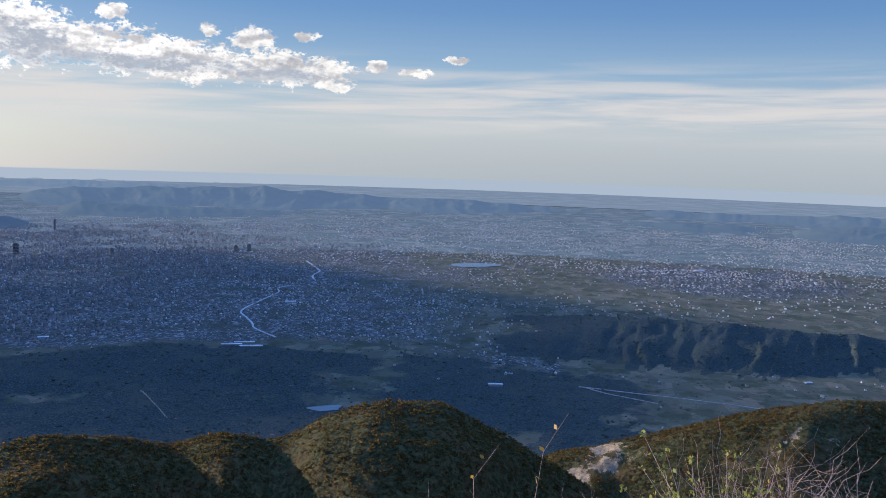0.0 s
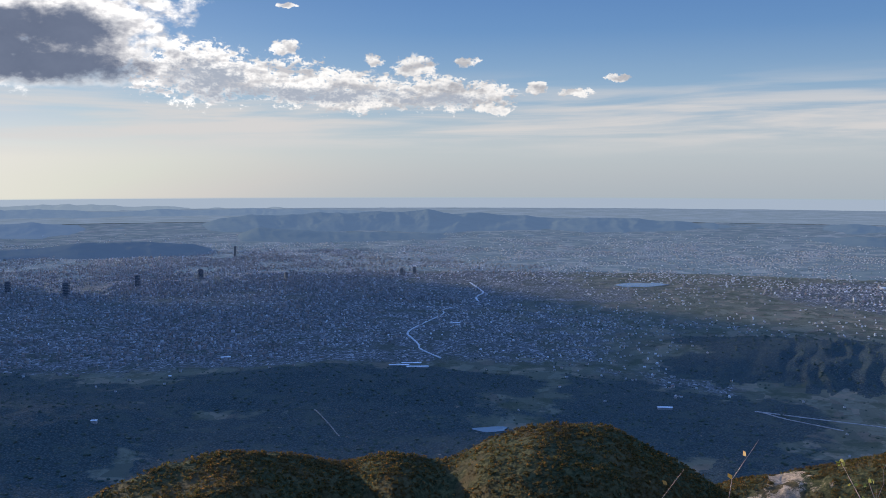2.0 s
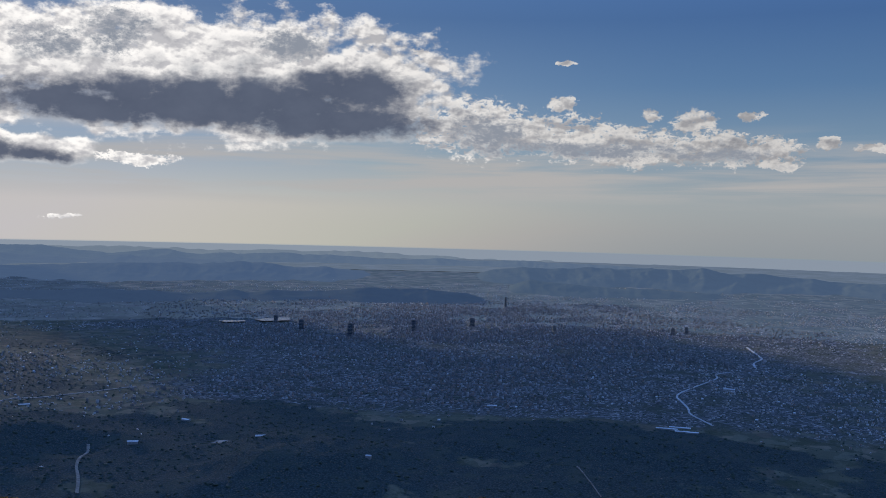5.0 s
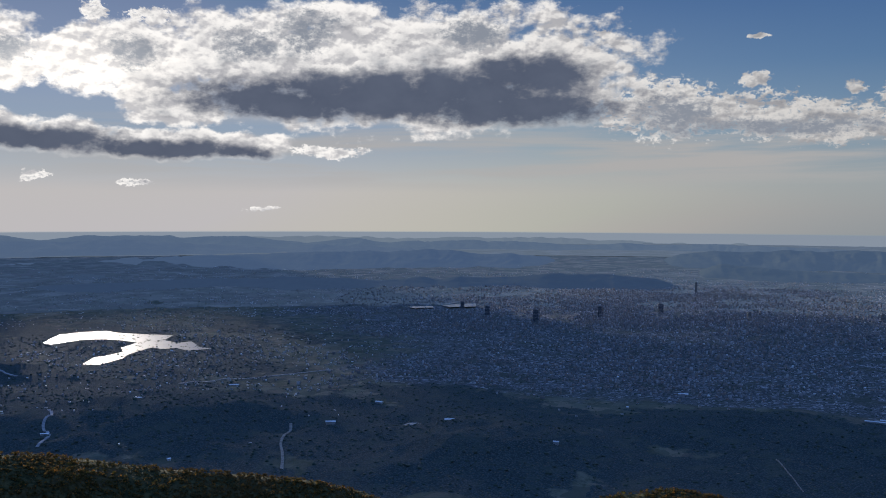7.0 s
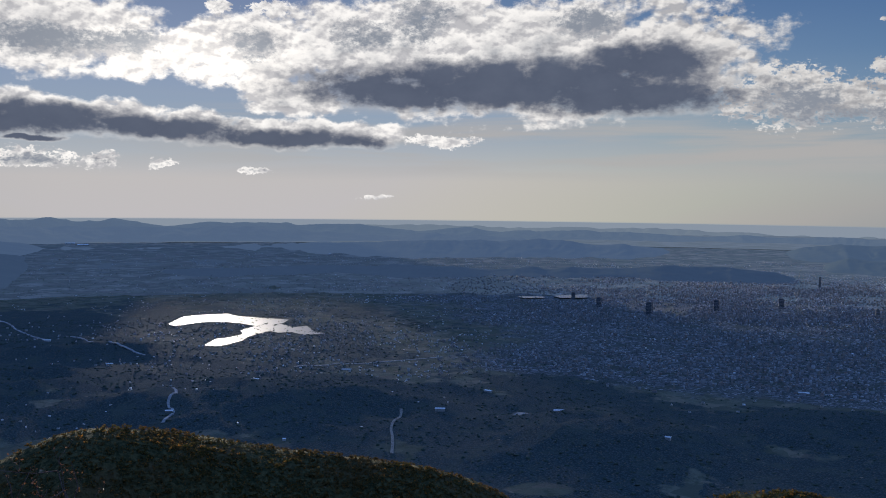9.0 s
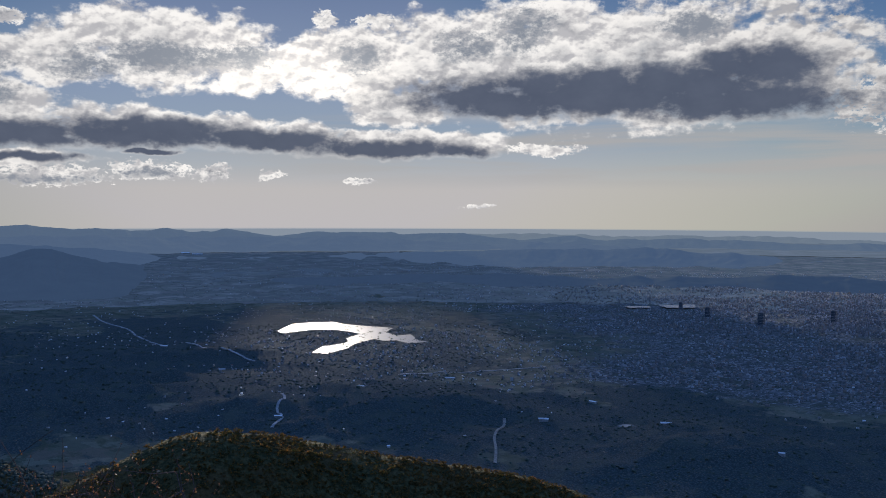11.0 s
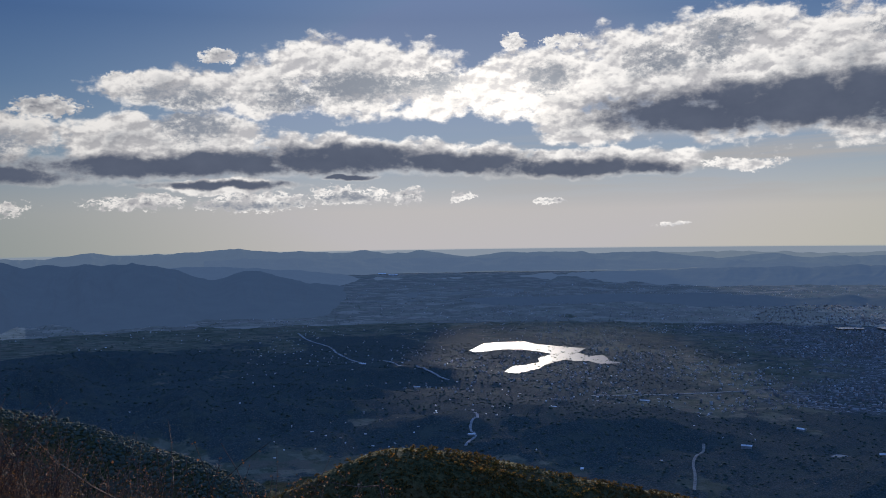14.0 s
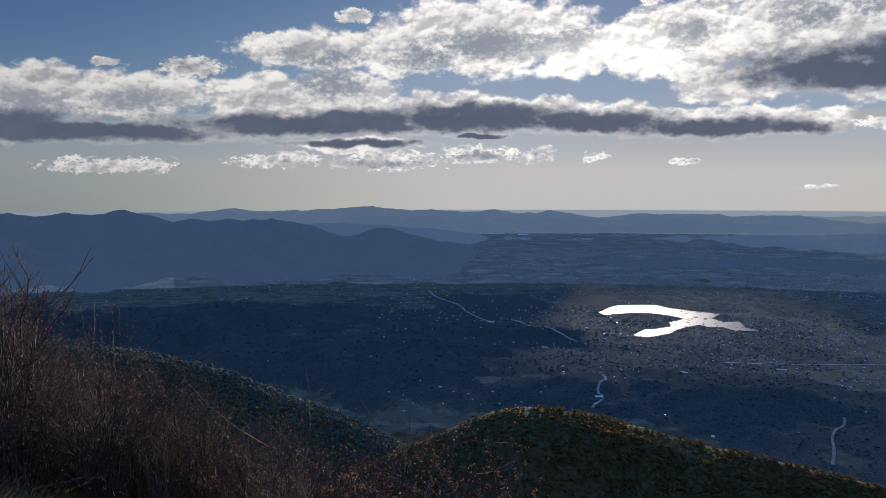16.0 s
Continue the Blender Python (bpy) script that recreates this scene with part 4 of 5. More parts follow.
# low sheds with flat sheet-metal roofs, tilted a little
a, r, x, y, z = scatter(5200, 46, 78, 440, 1050, lambda a, r, x, y, z, c: 0.22 * np.clip(0.3 + 1.6 * fbm(x / 50, y / 50, 351, 4), 0.03, 1) * (z < 9) * ~in_lake(a, r), 13)
k = len(x)
v, f, m = boxes(x, y, z, rng.uniform(0.5, 1.8, k), rng.uniform(0.4, 0.9, k), rng.uniform(0.3, 0.6, k), rng.uniform(0, math.pi, k))
v.reshape(k, 8, 3)[:, 4:6, 2] += rng.normal(0, 0.05, k)[:, None]
sheds = new("sheds", mesh_from("sheds", v, f, m, [M_HOUSE, M_METAL]))
tagged(sheds, "scattered low sheds with bright sheet-metal roofs", "sheds", kind="stuff")


def part(name, bm, material, parent, label=""):
    me = bpy.data.meshes.new(name)
    bm.to_mesh(me), bm.free()
    me.materials.append(material)
    ob = new(name, me)
    ob.parent = parent
    return tagged(ob, label)


def block(bm, x, y, z, w, d, h, bevel=0.0):
    """Adds a box that stands on z, its sides given, its upper edges cut."""
    got = bmesh.ops.create_cube(bm, size=1.0, matrix=Matrix.Translation((x, y, z + h / 2)) @ Matrix.Diagonal((w, d, h, 1)))
    if bevel:
        edges = {e for q in got["verts"] for e in q.link_edges}
        bmesh.ops.bevel(bm, geom=list(edges), offset=bevel, segments=1, affect="EDGES")


def tower(a, r, w, d, h, turn, material, label):
    """A high-rise: shaft, crown with a setback, roof plant and floor bands."""
    root = new("office_tower")
    root.matrix_world = pose(-math.sin(radians(a)) * r, math.cos(radians(a)) * r, float(ground_z(a, r)[0]) - 0.3, 0, 0, turn)
    bm = bmesh.new()
    block(bm, 0, 0, 0, w, d, h, 0.08)
    shaft = part("shaft", bm, material, root)
    for i in range(1, int(h / 1.5)):
        bm = bmesh.new()
        block(bm, 0, 0, i * 1.5, w + 0.16, d + 0.16, 0.16)
        part("floor_band", bm, M_WALL, shaft)
    bm = bmesh.new()
    block(bm, 0, 0, h, w * 0.72, d * 0.72, 0.9, 0.06)
    part("roof_plant", bm, M_WALL, root)
    bm = bmesh.new()
    block(bm, 0, 0, 0, w * 1.7, d * 1.5, 1.2, 0.05)
    part("podium", bm, M_WALL, root)
    return tagged(root, label, "tower", "towers of the city centre")


for a, r, w, d, h, turn, label in ((36.5, 984, 4.6, 4.2, 11.5, 20, "dark slab tower over the city roofs"), (33.4, 933, 5.4, 4.8, 13.5, 12, "broad dark glass tower in the city"),
                                   (29.4, 986, 4.0, 4.0, 13, 5, "slim dark tower with a flat top"), (25.7, 1052, 5.6, 4.4, 10.5, 30, "squat dark tower among flats"),
                                   (23.6, 1330, 2.6, 2.6, 15, 0, "thin pale tower at the city's edge"), (38.1, 1060, 4.4, 3.6, 8.5, 35, "dark block of offices by the park lake"),
                                   (13.2, 1060, 4.2, 3.4, 7.5, 15, "pale high block of flats"), (12.4, 1075, 4.2, 3.4, 7.5, 15, "pale high block of flats beside its twin"),
                                   (20.5, 1010, 3.4, 3.2, 9.0, 40, "grey tower of flats")):
    tower(a, r, w, d, h, turn, M_WALL if "pale" in label or "grey" in label else M_GLASS_WALL, label)


def hall(a, r, w, d, h, turn, label, material):
    """A long shed with a low ridged roof and eaves."""
    root = new("hall")
    root.matrix_world = pose(-math.sin(radians(a)) * r, math.cos(radians(a)) * r, float(ground_z(a, r)[0]) - 0.3, 0, 0, turn)
    bm = bmesh.new()
    block(bm, 0, 0, 0, w, d, h)
    part("wall", bm, M_WALL, root)
    bm = bmesh.new()
    q = [bm.verts.new(p) for p in ((-w / 2 - 0.2, -d / 2 - 0.2, h), (w / 2 + 0.2, -d / 2 - 0.2, h), (w / 2 + 0.2, d / 2 + 0.2, h), (-w / 2 - 0.2, d / 2 + 0.2, h), (-w / 2 - 0.2, 0, h + d * 0.14), (w / 2 + 0.2, 0, h + d * 0.14))]
    for face in ((0, 1, 5, 4), (2, 3, 4, 5), (1, 2, 5), (3, 0, 4), (3, 2, 1, 0)):
        bm.faces.new([q[i] for i in face])
    part("roof", bm, material, root)
    return tagged(root, label, "hall", "large halls")


M_PALE_ROOF = surface("pale_roofing", make=mottle((0.38, 0.38, 0.38), (0.60, 0.60, 0.59), 0.4), rough=0.6, spec=0.3)
for a, r, w, d, h, turn, mat in ((13.4, 541, 12, 2.2, 1.0, 12, M_PALE_ROOF), (12.6, 548, 12, 2.2, 1.0, 12, M_PALE_ROOF), (12.2, 536, 13, 2.4, 1.0, 12, M_PALE_ROOF), (24.3, 581, 6, 3, 1.2, 30, M_PALE_ROOF),
                                 (32.1, 418, 2.4, 2.2, 1.6, 20, M_PALE_ROOF), (38.9, 458, 5, 3, 1.4, 40, M_PALE_ROOF), (43.4, 529, 4.5, 2.5, 1.2, 10, M_METAL), (-15.8, 1025, 12, 6, 2.0, 25, M_PALE_ROOF),
                                 (-3.5, 452, 7, 2.6, 1.4, 5, M_PALE_ROOF), (70.2, 720, 4, 3, 1.2, 60, M_METAL), (66.8, 640, 4, 2.2, 1.0, 62, M_METAL), (60.5, 505, 4.5, 2.2, 1.1, 58, M_METAL), (58.2, 560, 4, 2.4, 1.0, 65, M_METAL),
                                 (63.4, 470, 3.6, 2, 1.0, 60, M_METAL), (52.5, 590, 6, 2.5, 1.0, 50, M_PALE_ROOF), (46.5, 470, 5, 3, 1.5, 45, M_PALE_ROOF), (9.8, 700, 8, 3.2, 1.4, 20, M_PALE_ROOF), (-22.5, 520, 4, 2, 1.0, 15, M_PALE_ROOF), (68.9, 2300, 20, 9, 3, 62, M_METAL), (68.2, 2230, 24, 9, 3, 62, M_METAL)):
    hall(a, r, w, d, h, turn, "long low hall with a bright metal roof" if mat is M_METAL else "long low hall with a pale roof", mat)

# ---- woods and trees of the land ----
AUTUMN = [(0.0, (0.050, 0.047, 0.012)), (0.22, (0.079, 0.071, 0.018)), (0.42, (0.128, 0.094, 0.027)), (0.62, (0.169, 0.100, 0.032)), (0.72, (0.034, 0.032, 0.009)), (0.90, (0.240, 0.117, 0.033)), (0.975, (0.384, 0.157, 0.029))]


def foliage(name, stops, warm_at=None):
    def make(nn):
        geo = nn.add("ShaderNodeNewGeometry")
        node = nn.add("ShaderNodeValToRGB", geo.outputs["Random Per Island"])
        e = node.color_ramp.elements
        while len(e) < len(stops):
            e.new(0.5)
        for i, (at, c) in enumerate(stops):
            e[i].position, e[i].color = at, (*c, 1)
        co = nn.add("ShaderNodeTexCoord").outputs["Object"]
        c = nn.mix(nn.ramp(nn.noise(co, 0.05, 5.0, 0.6), 0.40, 0.60, 0.0, 0.68 if warm_at else 0.0), node.outputs[0], warm_at or (0, 0, 0))
        return nn.mix(nn.ramp(nn.noise(co, 2.5, 4.0, 0.7), 0.35, 0.7, 0.0, 0.5), c, (0.03, 0.035, 0.015))
    return surface(name, make=make, rough=0.9, spec=0.08)


def let_through(m, share):
    """Leaves that pass part of the light that falls on them."""
    bsdf = next(q for q in m.node_tree.nodes if q.type == "BSDF_PRINCIPLED")
    out = next(q for q in m.node_tree.nodes if q.type == "OUTPUT_MATERIAL")
    thin, mixer = m.node_tree.nodes.new("ShaderNodeBsdfTranslucent"), m.node_tree.nodes.new("ShaderNodeMixShader")
    m.node_tree.links.new(bsdf.inputs["Base Color"].links[0].from_socket, thin.inputs[0])
    mixer.inputs[0].default_value = share
    m.node_tree.links.new(bsdf.outputs[0], mixer.inputs[1]), m.node_tree.links.new(thin.outputs[0], mixer.inputs[2])
    m.node_tree.links.new(mixer.outputs[0], out.inputs[0])
    return m


M_WOOD = let_through(foliage("autumn_wood", AUTUMN, (0.13, 0.078, 0.028)), 0.45)
M_DARK_WOOD = foliage("dark_wood", [(0.0, (0.050, 0.070, 0.056)), (0.4, (0.060, 0.080, 0.062)), (0.8, (0.072, 0.084, 0.066))])


def crown_shape(level, seed):
    bm = bmesh.new()
    bmesh.ops.create_icosphere(bm, subdivisions=level, radius=1.0)
    g = np.random.default_rng(seed)
    v = np.array([q.co for q in bm.verts]) * g.uniform(0.55, 1.35, len(bm.verts))[:, None] * np.array([1, 1, 0.95])
    f = np.array([[q.index for q in p.verts] for p in bm.faces if p.calc_center_median().z > -0.5])
    bm.free()
    return v, f


def clump_shape(seed):
    """A crown of loose leaf clumps, each a small bent blade."""
    g = np.random.default_rng(seed)
    vs, fs = [], []
    for i in range(9):
        c = g.normal(0, 1, 3)
        c = c / np.linalg.norm(c) * g.uniform(0.35, 0.95) * np.array([1, 1, 0.9])
        u, w = g.normal(0, 1, 3), g.normal(0, 1, 3)
        u = u / np.linalg.norm(u)
        w = np.cross(u, w)
        w = w / np.linalg.norm(w)
        s_ = g.uniform(0.35, 0.62)
        vs += [c - s_ * u, c + 0.7 * s_ * w, c + s_ * u, c - 0.7 * s_ * w + 0.3 * s_ * np.cross(u, w)]
        fs += [(4 * i, 4 * i + 1, 4 * i + 2), (4 * i, 4 * i + 2, 4 * i + 3)]
    return np.array(vs), np.array(fs)


def crowns(name, a, r, x, y, z, lo, hi, level, label, seed, material=None, rise=0.45):
    """Many lumpy tree crowns as one object, rooted in the ground."""
    g = np.random.default_rng(seed)
    k = len(x)
    kinds = [crown_shape(level, seed + i) if level else clump_shape(seed + i) for i in range(7)]
    size, turn, pick = g.uniform(lo, hi, k) * g.uniform(0.75, 1.25, k), g.uniform(0, 2 * math.pi, k), g.integers(0, 7, k)
    vs, fs, at = [], [], 0
    for i, (v, f) in enumerate(kinds):
        w = np.nonzero(pick == i)[0]
        if not len(w):
            continue
        c, s = np.cos(turn[w])[:, None], np.sin(turn[w])[:, None]
        tallness = g.uniform(0.6, 1.05, len(w))[:, None]
        px = x[w][:, None] + size[w][:, None] * (v[:, 0] * c - v[:, 1] * s)
        py = y[w][:, None] + size[w][:, None] * (v[:, 0] * s + v[:, 1] * c)
        pz = z[w][:, None] + size[w][:, None] * tallness * (v[:, 2] + rise)
        vs.append(np.stack([px, py, pz], -1).reshape(-1, 3))
        fs.append((f[None] + (at + len(v) * np.arange(len(w)))[:, None, None]).reshape(-1, 3))
        at += len(v) * len(w)
    ob = new(name, mesh_from(name, np.concatenate(vs), np.concatenate(fs), None, [material or M_WOOD], smooth=False))
    return tagged(ob, label, "trees", kind="stuff")


def spur_wood(a, r, x, y, z, c):
    return (c["wood"] > 0.9) * (c["rock"] < 0.3) * (z > 22) * np.clip(0.75 + 0.8 * fbm(x / 14, y / 14, 501, 4), 0.12, 1)


def facing(a, r):
    """The near sides of the spurs, up to just behind their crests."""
    return ((r > 120) & (r < 197)) | ((a < -5) & (r < 258)) | (a > 73)


got = scatter(170000, -29, 84, 114, 260, lambda a, r, x, y, z, c: spur_wood(a, r, x, y, z, c) * facing(a, r), 21)
crowns("spur_wood", *got, 0.2, 0.52, 0, "dense autumn wood of green and rust-brown trees", 31, rise=0.35)
got = scatter(45000, 70, 106, 150, 420, lambda a, r, x, y, z, c: spur_wood(a, r, x, y, z, c) * ((r > 268) | (a > 84)), 22)
crowns("spur_wood", *got, 0.42, 0.85, 1, "dense mixed wood on the farther spurs", 33, M_DARK_WOOD, 0.2)
got = scatter(34000, -30, 106, 330, 900, lambda a, r, x, y, z, c: (c["wood"] > 0.45) * (z < 40) * np.clip(0.7 + fbm(x / 30, y / 30, 503, 4), 0.1, 1), 23)
crowns("hill_wood", *got, 0.5, 1.0, 1, "dark woods on the low hills", 35, M_DARK_WOOD, 0.0)
got = scatter(40000, -30, 106, 380, 1500, lambda a, r, x, y, z, c: (c["wood"] < 0.5) * np.clip(-0.45 + 2.6 * fbm(x / 60, y / 11, 505, 5, True), 0.0, 1) * (c["near"] < 0.5) * ~in_lake(a, r), 24)
crowns("hedgerow_trees", *got, 0.3, 0.75, 1, "hedgerows and street trees on the plain", 37, M_DARK_WOOD, 0.2)


# ---- the slope underfoot ----
M_BARK = surface("bark", make=mottle((0.045, 0.032, 0.026), (0.12, 0.085, 0.066), 30.0), rough=0.85, spec=0.15)
M_PALE_BARK = surface("pale_bark", make=mottle((0.18, 0.12, 0.105), (0.36, 0.26, 0.225), 30.0), rough=0.8, spec=0.2)


def leaf_material(name, a, b, c):
    return let_through(surface(name, make=island_ramp([(0.0, a), (0.4, b), (0.75, c)]), rough=0.6, spec=0.25), 0.35)


M_RUST = leaf_material("rust_leaves", (0.24, 0.090, 0.030), (0.29, 0.12, 0.036), (0.15, 0.065, 0.028))
M_YELLOW = leaf_material("yellow_leaves", (0.62, 0.36, 0.04), (0.55, 0.27, 0.03), (0.45, 0.19, 0.03))
M_GREEN = leaf_material("yellow_green_leaves", (0.26, 0.27, 0.04), (0.18, 0.21, 0.035), (0.36, 0.31, 0.05))


class Growth:
    """Gathers tubes for the wood and small folded blades for the leaves of one plant."""

    def __init__(self, seed):
        self.g = np.random.default_rng(seed)
        self.v, self.f, self.lv, self.lf = [], [], [], []

    def tube(self, pts, r0, r1, sides=4):
        pts = np.asarray(pts)
        base = len(self.v)
        for i, p in enumerate(pts):
            t = pts[min(i + 1, len(pts) - 1)] - pts[max(i - 1, 0)]
            t = t / (np.linalg.norm(t) + 1e-9)
            u = np.cross(t, (0.31, 0.83, 0.46))
            u /= np.linalg.norm(u) + 1e-9
            w = np.cross(t, u)
            rad = r0 + (r1 - r0) * i / (len(pts) - 1)
            for q in range(sides):
                b = 2 * math.pi * q / sides
                self.v.append(p + rad * (math.cos(b) * u + math.sin(b) * w))
        for i in range(len(pts) - 1):
            for q in range(sides):
                k = base + i * sides
                self.f.append((k + q, k + (q + 1) % sides, k + sides + (q + 1) % sides, k + sides + q))

    def leaf(self, p, size):
        d = self.g.normal(0, 1, 3)
        d /= np.linalg.norm(d)
        u = np.cross(d, self.g.normal(0, 1, 3))
        u /= np.linalg.norm(u) + 1e-9
        w = np.cross(d, u)
        k = len(self.lv)
        self.lv += [p, p + size * (0.5 * d + 0.32 * u + 0.06 * w), p + size * d, p + size * (0.5 * d - 0.32 * u + 0.06 * w)]
        self.lf.append((k, k + 1, k + 2, k + 3))

    def stem(self, p, way, length, radius, depth, leaves, size, wander=0.16, spread=0.7, twigs=5, lift=0.12, taper=0.45):
        pts, steps = [np.array(p, float)], 6
        d = np.array(way, float) / np.linalg.norm(way)
        for i in range(steps):
            d = d + self.g.normal(0, wander, 3) + np.array([0, 0, lift])
            d /= np.linalg.norm(d)
            pts.append(pts[-1] + d * length / steps)
        self.tube(pts if depth else pts[::2], radius, radius * taper, 3)
        if depth > 0:
            for _ in range(twigs):
                i = self.g.integers(2, steps + 1)
                side = d * 0.7 + self.g.normal(0, spread, 3)
                self.stem(pts[i], side, length * self.g.uniform(0.28, 0.55), radius * 0.5, depth - 1, leaves, size, wander, spread, max(3, twigs - 1), lift)
        for _ in range(leaves):
            i = self.g.integers(1, steps + 1)
            self.leaf(pts[i] + self.g.normal(0, size * 0.4, 3), size * self.g.uniform(0.6, 1.2))

    def finish(self, name, bark, leaf, label, category, group):
        root = new(name)
        for key, v, f, m in (("wood", self.v, self.f, bark), ("foliage", self.lv, self.lf, leaf)):
            if f:
                ob = new(key, mesh_from(key, np.array(v), np.array(f), None, [m]))
                ob.parent = root
        return tagged(root, label, category, group)


def shrub(seed, stems, height, radius, leaves, size, bark, leaf, label, group, name="shrub", depth=1, splay=0.28, twigs=5, wander=0.10):
    q = Growth(seed)
    for _ in range(stems):
        lean = q.g.normal(0, splay, 2)
        q.stem(np.array([*q.g.normal(0, 0.14, 2), -0.1]), (lean[0], lean[1], 1), height * q.g.uniform(0.6, 1.0), radius * q.g.uniform(0.7, 1.2), depth, leaves, size, wander, 0.55, twigs, 0.08)
    return q.finish(name, bark, leaf, label, "shrub", group)


def tree(seed, height, radius, leaves, size, bark, leaf, label, name="small_tree", spread=0.75, limbs=11):
    q = Growth(seed)
    pts = [np.array([0, 0, -0.2])]
    for i in range(7):
        pts.append(pts[-1] + np.array([*q.g.normal(0, 0.06, 2), 1]) * height * 0.8 / 7)
    q.tube(pts, radius, radius * 0.35, 6)
    for _ in range(limbs):
        i = q.g.integers(2, 8)
        b = q.g.uniform(0, 2 * math.pi)
        q.stem(pts[i], (math.cos(b), math.sin(b), 0.7), height * q.g.uniform(0.3, 0.48), radius * 0.42, 2, leaves, size, 0.12, spread, 4, 0.10)
    return q.finish(name, bark, leaf, label, "tree", "small trees on the slope")


def put(ob, a, r, turn=0.0, scale=1.0):
    m = pose(-math.sin(radians(a)) * r, math.cos(radians(a)) * r, float(ground_z(a, r)[0]), 0, 0, turn)
    ob.scale = (scale,) * 3
    ob.matrix_basis = m @ Matrix.Diagonal((scale, scale, scale, 1))
    return ob


def spread_out(kinds, places):
    """Each place takes a copy of one of the kinds; the first use of a kind is the plant itself."""
    used = set()
    for i, (a, r, s, kind) in enumerate(places):
        ob = kinds[kind]
        if kind not in used:
            used.add(kind)
            put(ob, a, r, 37.0 * i, s)
        else:
            other = copy_thing(ob, Matrix.Identity(4))
            put(other, a, r, 37.0 * i, s)


g = np.random.default_rng(5)
thicket = [shrub(61, 13, 2.5, 0.016, 7, 0.034, M_BARK, M_RUST, "leggy shrub with rust-red autumn leaves", "thicket on the slope", twigs=6),
           shrub(62, 15, 2.2, 0.013, 10, 0.03, M_BARK, M_RUST, "dense brown shrub with withered leaves", "thicket on the slope", twigs=6),
           shrub(63, 11, 2.8, 0.016, 3, 0.03, M_BARK, M_RUST, "tall thin bare shrub, nearly leafless", "thicket on the slope", twigs=6),
           shrub(64, 10, 2.0, 0.012, 20, 0.034, M_BARK, M_YELLOW, "slender shrub with golden leaves", "thicket on the slope", twigs=5)]
places = []
for _ in range(210):
    a = g.uniform(75, 104)
    r = g.uniform(11, 19) if a < 84 else g.uniform(20, 34)
    places.append((a, r, g.uniform(0.75, 1.15) * (1.0 if a < 84 else 1.25 + max(0, a - 93) * 0.03), int(g.choice([0, 0, 1, 1, 2, 3], p=[0.2, 0.2, 0.2, 0.2, 0.15, 0.05]))))
spread_out(thicket, places)
front = [shrub(71, 6, 2.6, 0.011, 5, 0.055, M_PALE_BARK, M_YELLOW, "bare pale twigs with a few yellow leaves", "twigs below the camera", "twig_shrub", 1, 0.28, 6, 0.2),
         shrub(72, 12, 2.6, 0.0105, 0, 0.04, M_PALE_BARK, M_YELLOW, "bare grey-pink shrub without leaves", "twigs below the camera", "twig_shrub", 2, 0.3, 5, 0.19),
         shrub(73, 12, 2.3, 0.010, 30, 0.04, M_PALE_BARK, M_GREEN, "bushy shrub with yellow-green leaves", "twigs below the camera", "leafy_shrub", 1, 0.34, 8, 0.16),
         shrub(74, 8, 2.3, 0.010, 14, 0.05, M_PALE_BARK, M_YELLOW, "shrub with orange-yellow leaves", "twigs below the camera", "leafy_shrub", 1, 0.3, 6, 0.16)]
stand = [(9.4, 4.7, 0.63, 0), (7.6, 4.5, 0.74, 0), (5.4, 4.5, 0.63, 3), (3.4, 4.4, 0.79, 0), (2.0, 4.7, 0.69, 1), (0.6, 4.6, 0.74, 0), (-0.8, 4.4, 0.78, 0), (-3.2, 4.8, 0.71, 0), (-5.5, 4.6, 0.69, 1), (-7.2, 4.8, 0.67, 3),
         (-9.0, 4.9, 0.69, 0), (-21.0, 5.2, 0.79, 2), (-22.4, 5.0, 0.83, 2), (-23.4, 5.4, 0.79, 2), (-26.2, 6.0, 0.79, 3), (-24.4, 5.6, 0.86, 0)]
for i in range(30):
    at, dist = -12.0 - 0.58 * i + g.normal(0, 0.5), g.uniform(5.0, 7.6)
    stand.append((at, dist, (0.61 if at > -16.5 else 0.74) * (0.72 + 0.05 * dist) * g.uniform(0.8, 1.08), int(g.choice([0, 1, 1, 1]))))
spread_out(front, stand)
spread_out([tree(81, 5.6, 0.07, 5, 0.06, M_BARK, M_RUST, "round-crowned small tree with brown leaves"), tree(82, 6.5, 0.08, 0, 0.06, M_BARK, M_RUST, "bare dark tree with fine upswept twigs")],
           [(68.2, 18, 1.0, 0), (71.5, 17, 0.85, 0), (104.2, 15.5, 0.6, 1), (99.4, 22, 0.9, 0)])

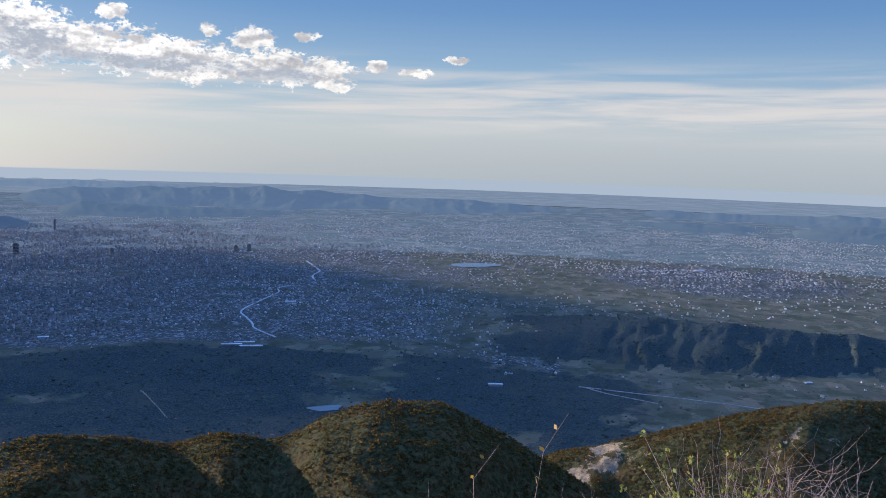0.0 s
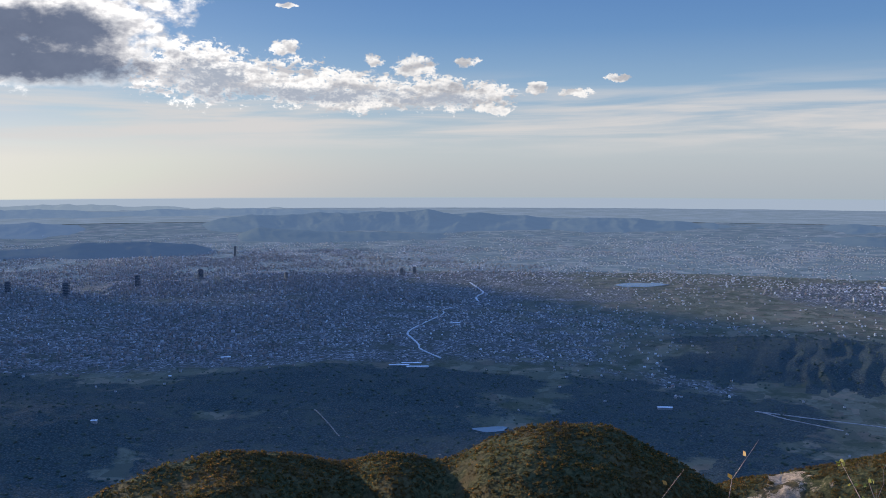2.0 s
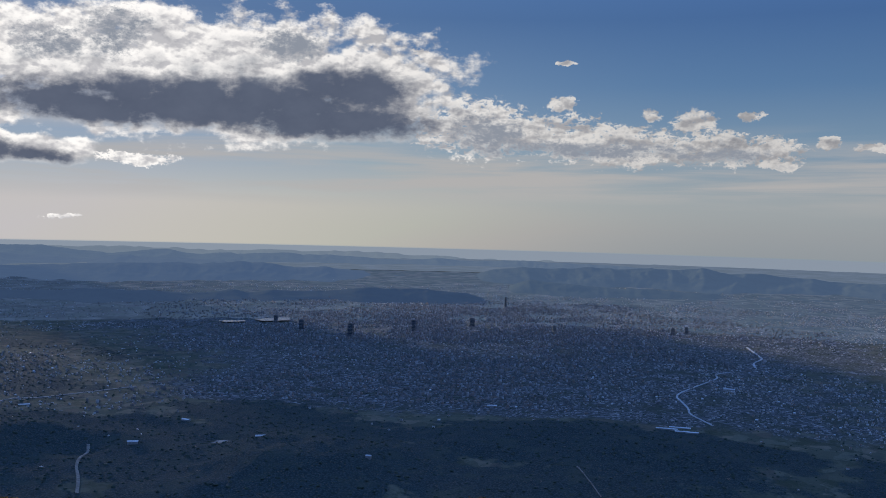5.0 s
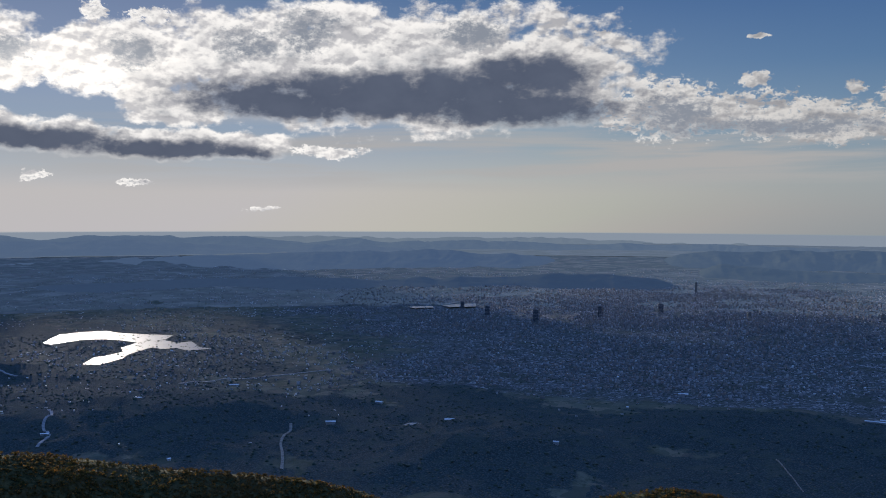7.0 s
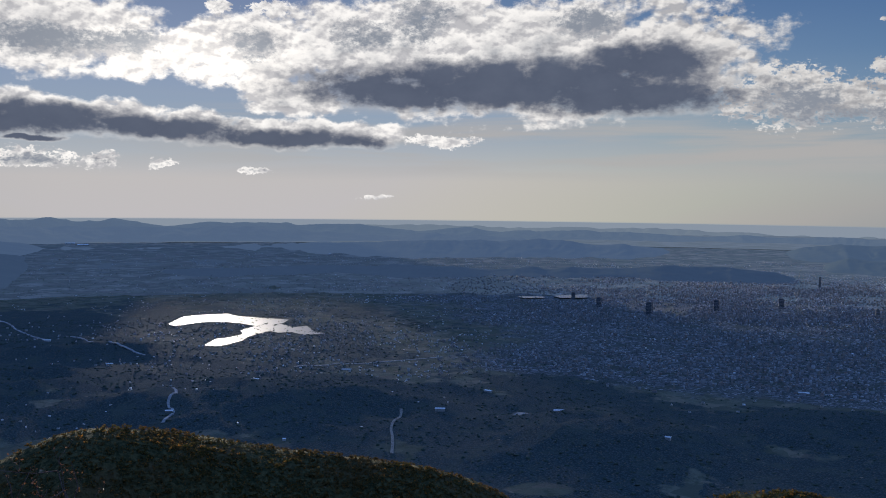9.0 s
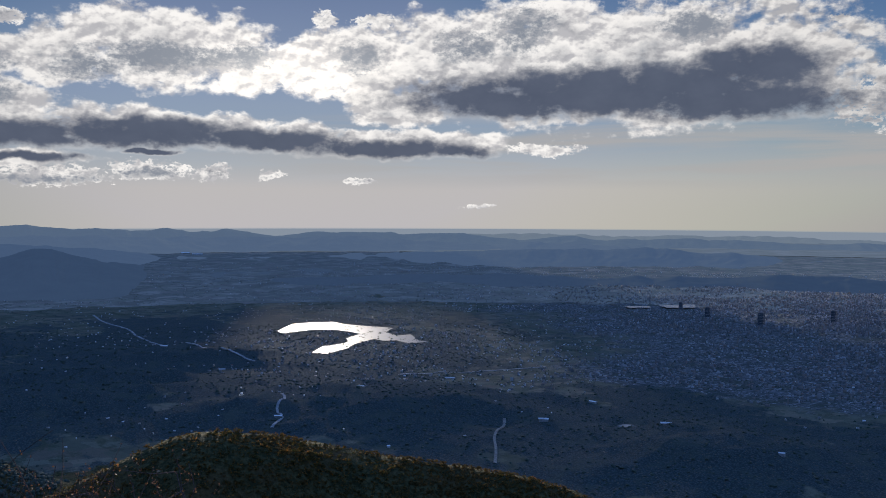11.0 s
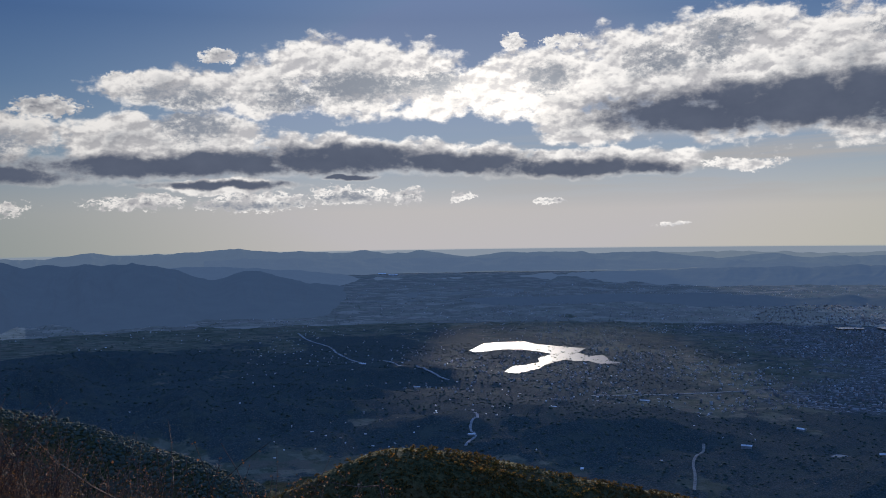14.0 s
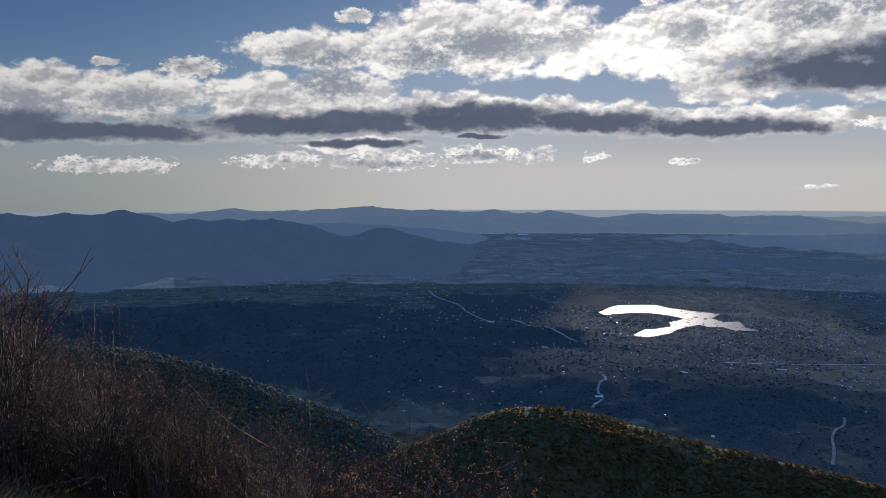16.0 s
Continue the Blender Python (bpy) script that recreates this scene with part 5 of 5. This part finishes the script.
M_STONE = surface("pale_limestone", make=mottle((0.25, 0.24, 0.22), (0.55, 0.53, 0.49), 6.0), rough=0.85, spec=0.2, bump=(12.0, 5.0), strength=0.5, distance=0.02)
for i in range(14):
    a, r, s = g.uniform(86, 102), g.uniform(17, 26), g.uniform(0.10, 0.26)
    bm = bmesh.new()
    bmesh.ops.create_icosphere(bm, subdivisions=2, radius=s)
    for q in bm.verts:
        q.co = Vector((q.co.x * 1.3, q.co.y, q.co.z * 0.7)) * (1 + 0.35 * noise.noise(q.co * 6 / s * 0.2 + Vector((i, 0, 0))))
    me = bpy.data.meshes.new("stone")
    bm.to_mesh(me), bm.free()
    me.materials.append(M_STONE)
    st = new("stone", me)
    put(st, a, r, 40.0 * i)
    tagged(st, "pale rounded limestone lying in dry grass", "stone", "stones on the slope")

M_GRASS = leaf_material("dry_grass", (0.10, 0.078, 0.032), (0.07, 0.066, 0.024), (0.13, 0.10, 0.05))
a = np.concatenate([g.uniform(82, 104, 11000)])
r = np.sqrt(g.uniform(12 ** 2, 34 ** 2, len(a)))
x, y, z, _ = relief(a, r)
k = len(a)
b, lean, hgt = g.uniform(0, 2 * math.pi, k), g.normal(0, 0.12, (k, 2)), g.uniform(0.10, 0.34, k)
wide = 0.012
p0 = np.stack([x - np.cos(b) * wide, y - np.sin(b) * wide, z - 0.03], -1)
p1 = np.stack([x + np.cos(b) * wide, y + np.sin(b) * wide, z - 0.03], -1)
p2 = np.stack([x + lean[:, 0] * 0.6 + np.cos(b) * wide * 0.6, y + lean[:, 1] * 0.6 + np.sin(b) * wide * 0.6, z + hgt * 0.6], -1)
p3 = np.stack([x + lean[:, 0] * 1.6, y + lean[:, 1] * 1.6, z + hgt], -1)
v = np.stack([p0, p1, p2, p3], 1).reshape(-1, 3)
f = (np.array([[0, 1, 2, 3]]) + 4 * np.arange(k)[:, None])
grass = new("grass", mesh_from("grass", v, f, None, [M_GRASS]))
tagged(grass, "thin dry grass and herbs on the slope", "grass", kind="stuff")
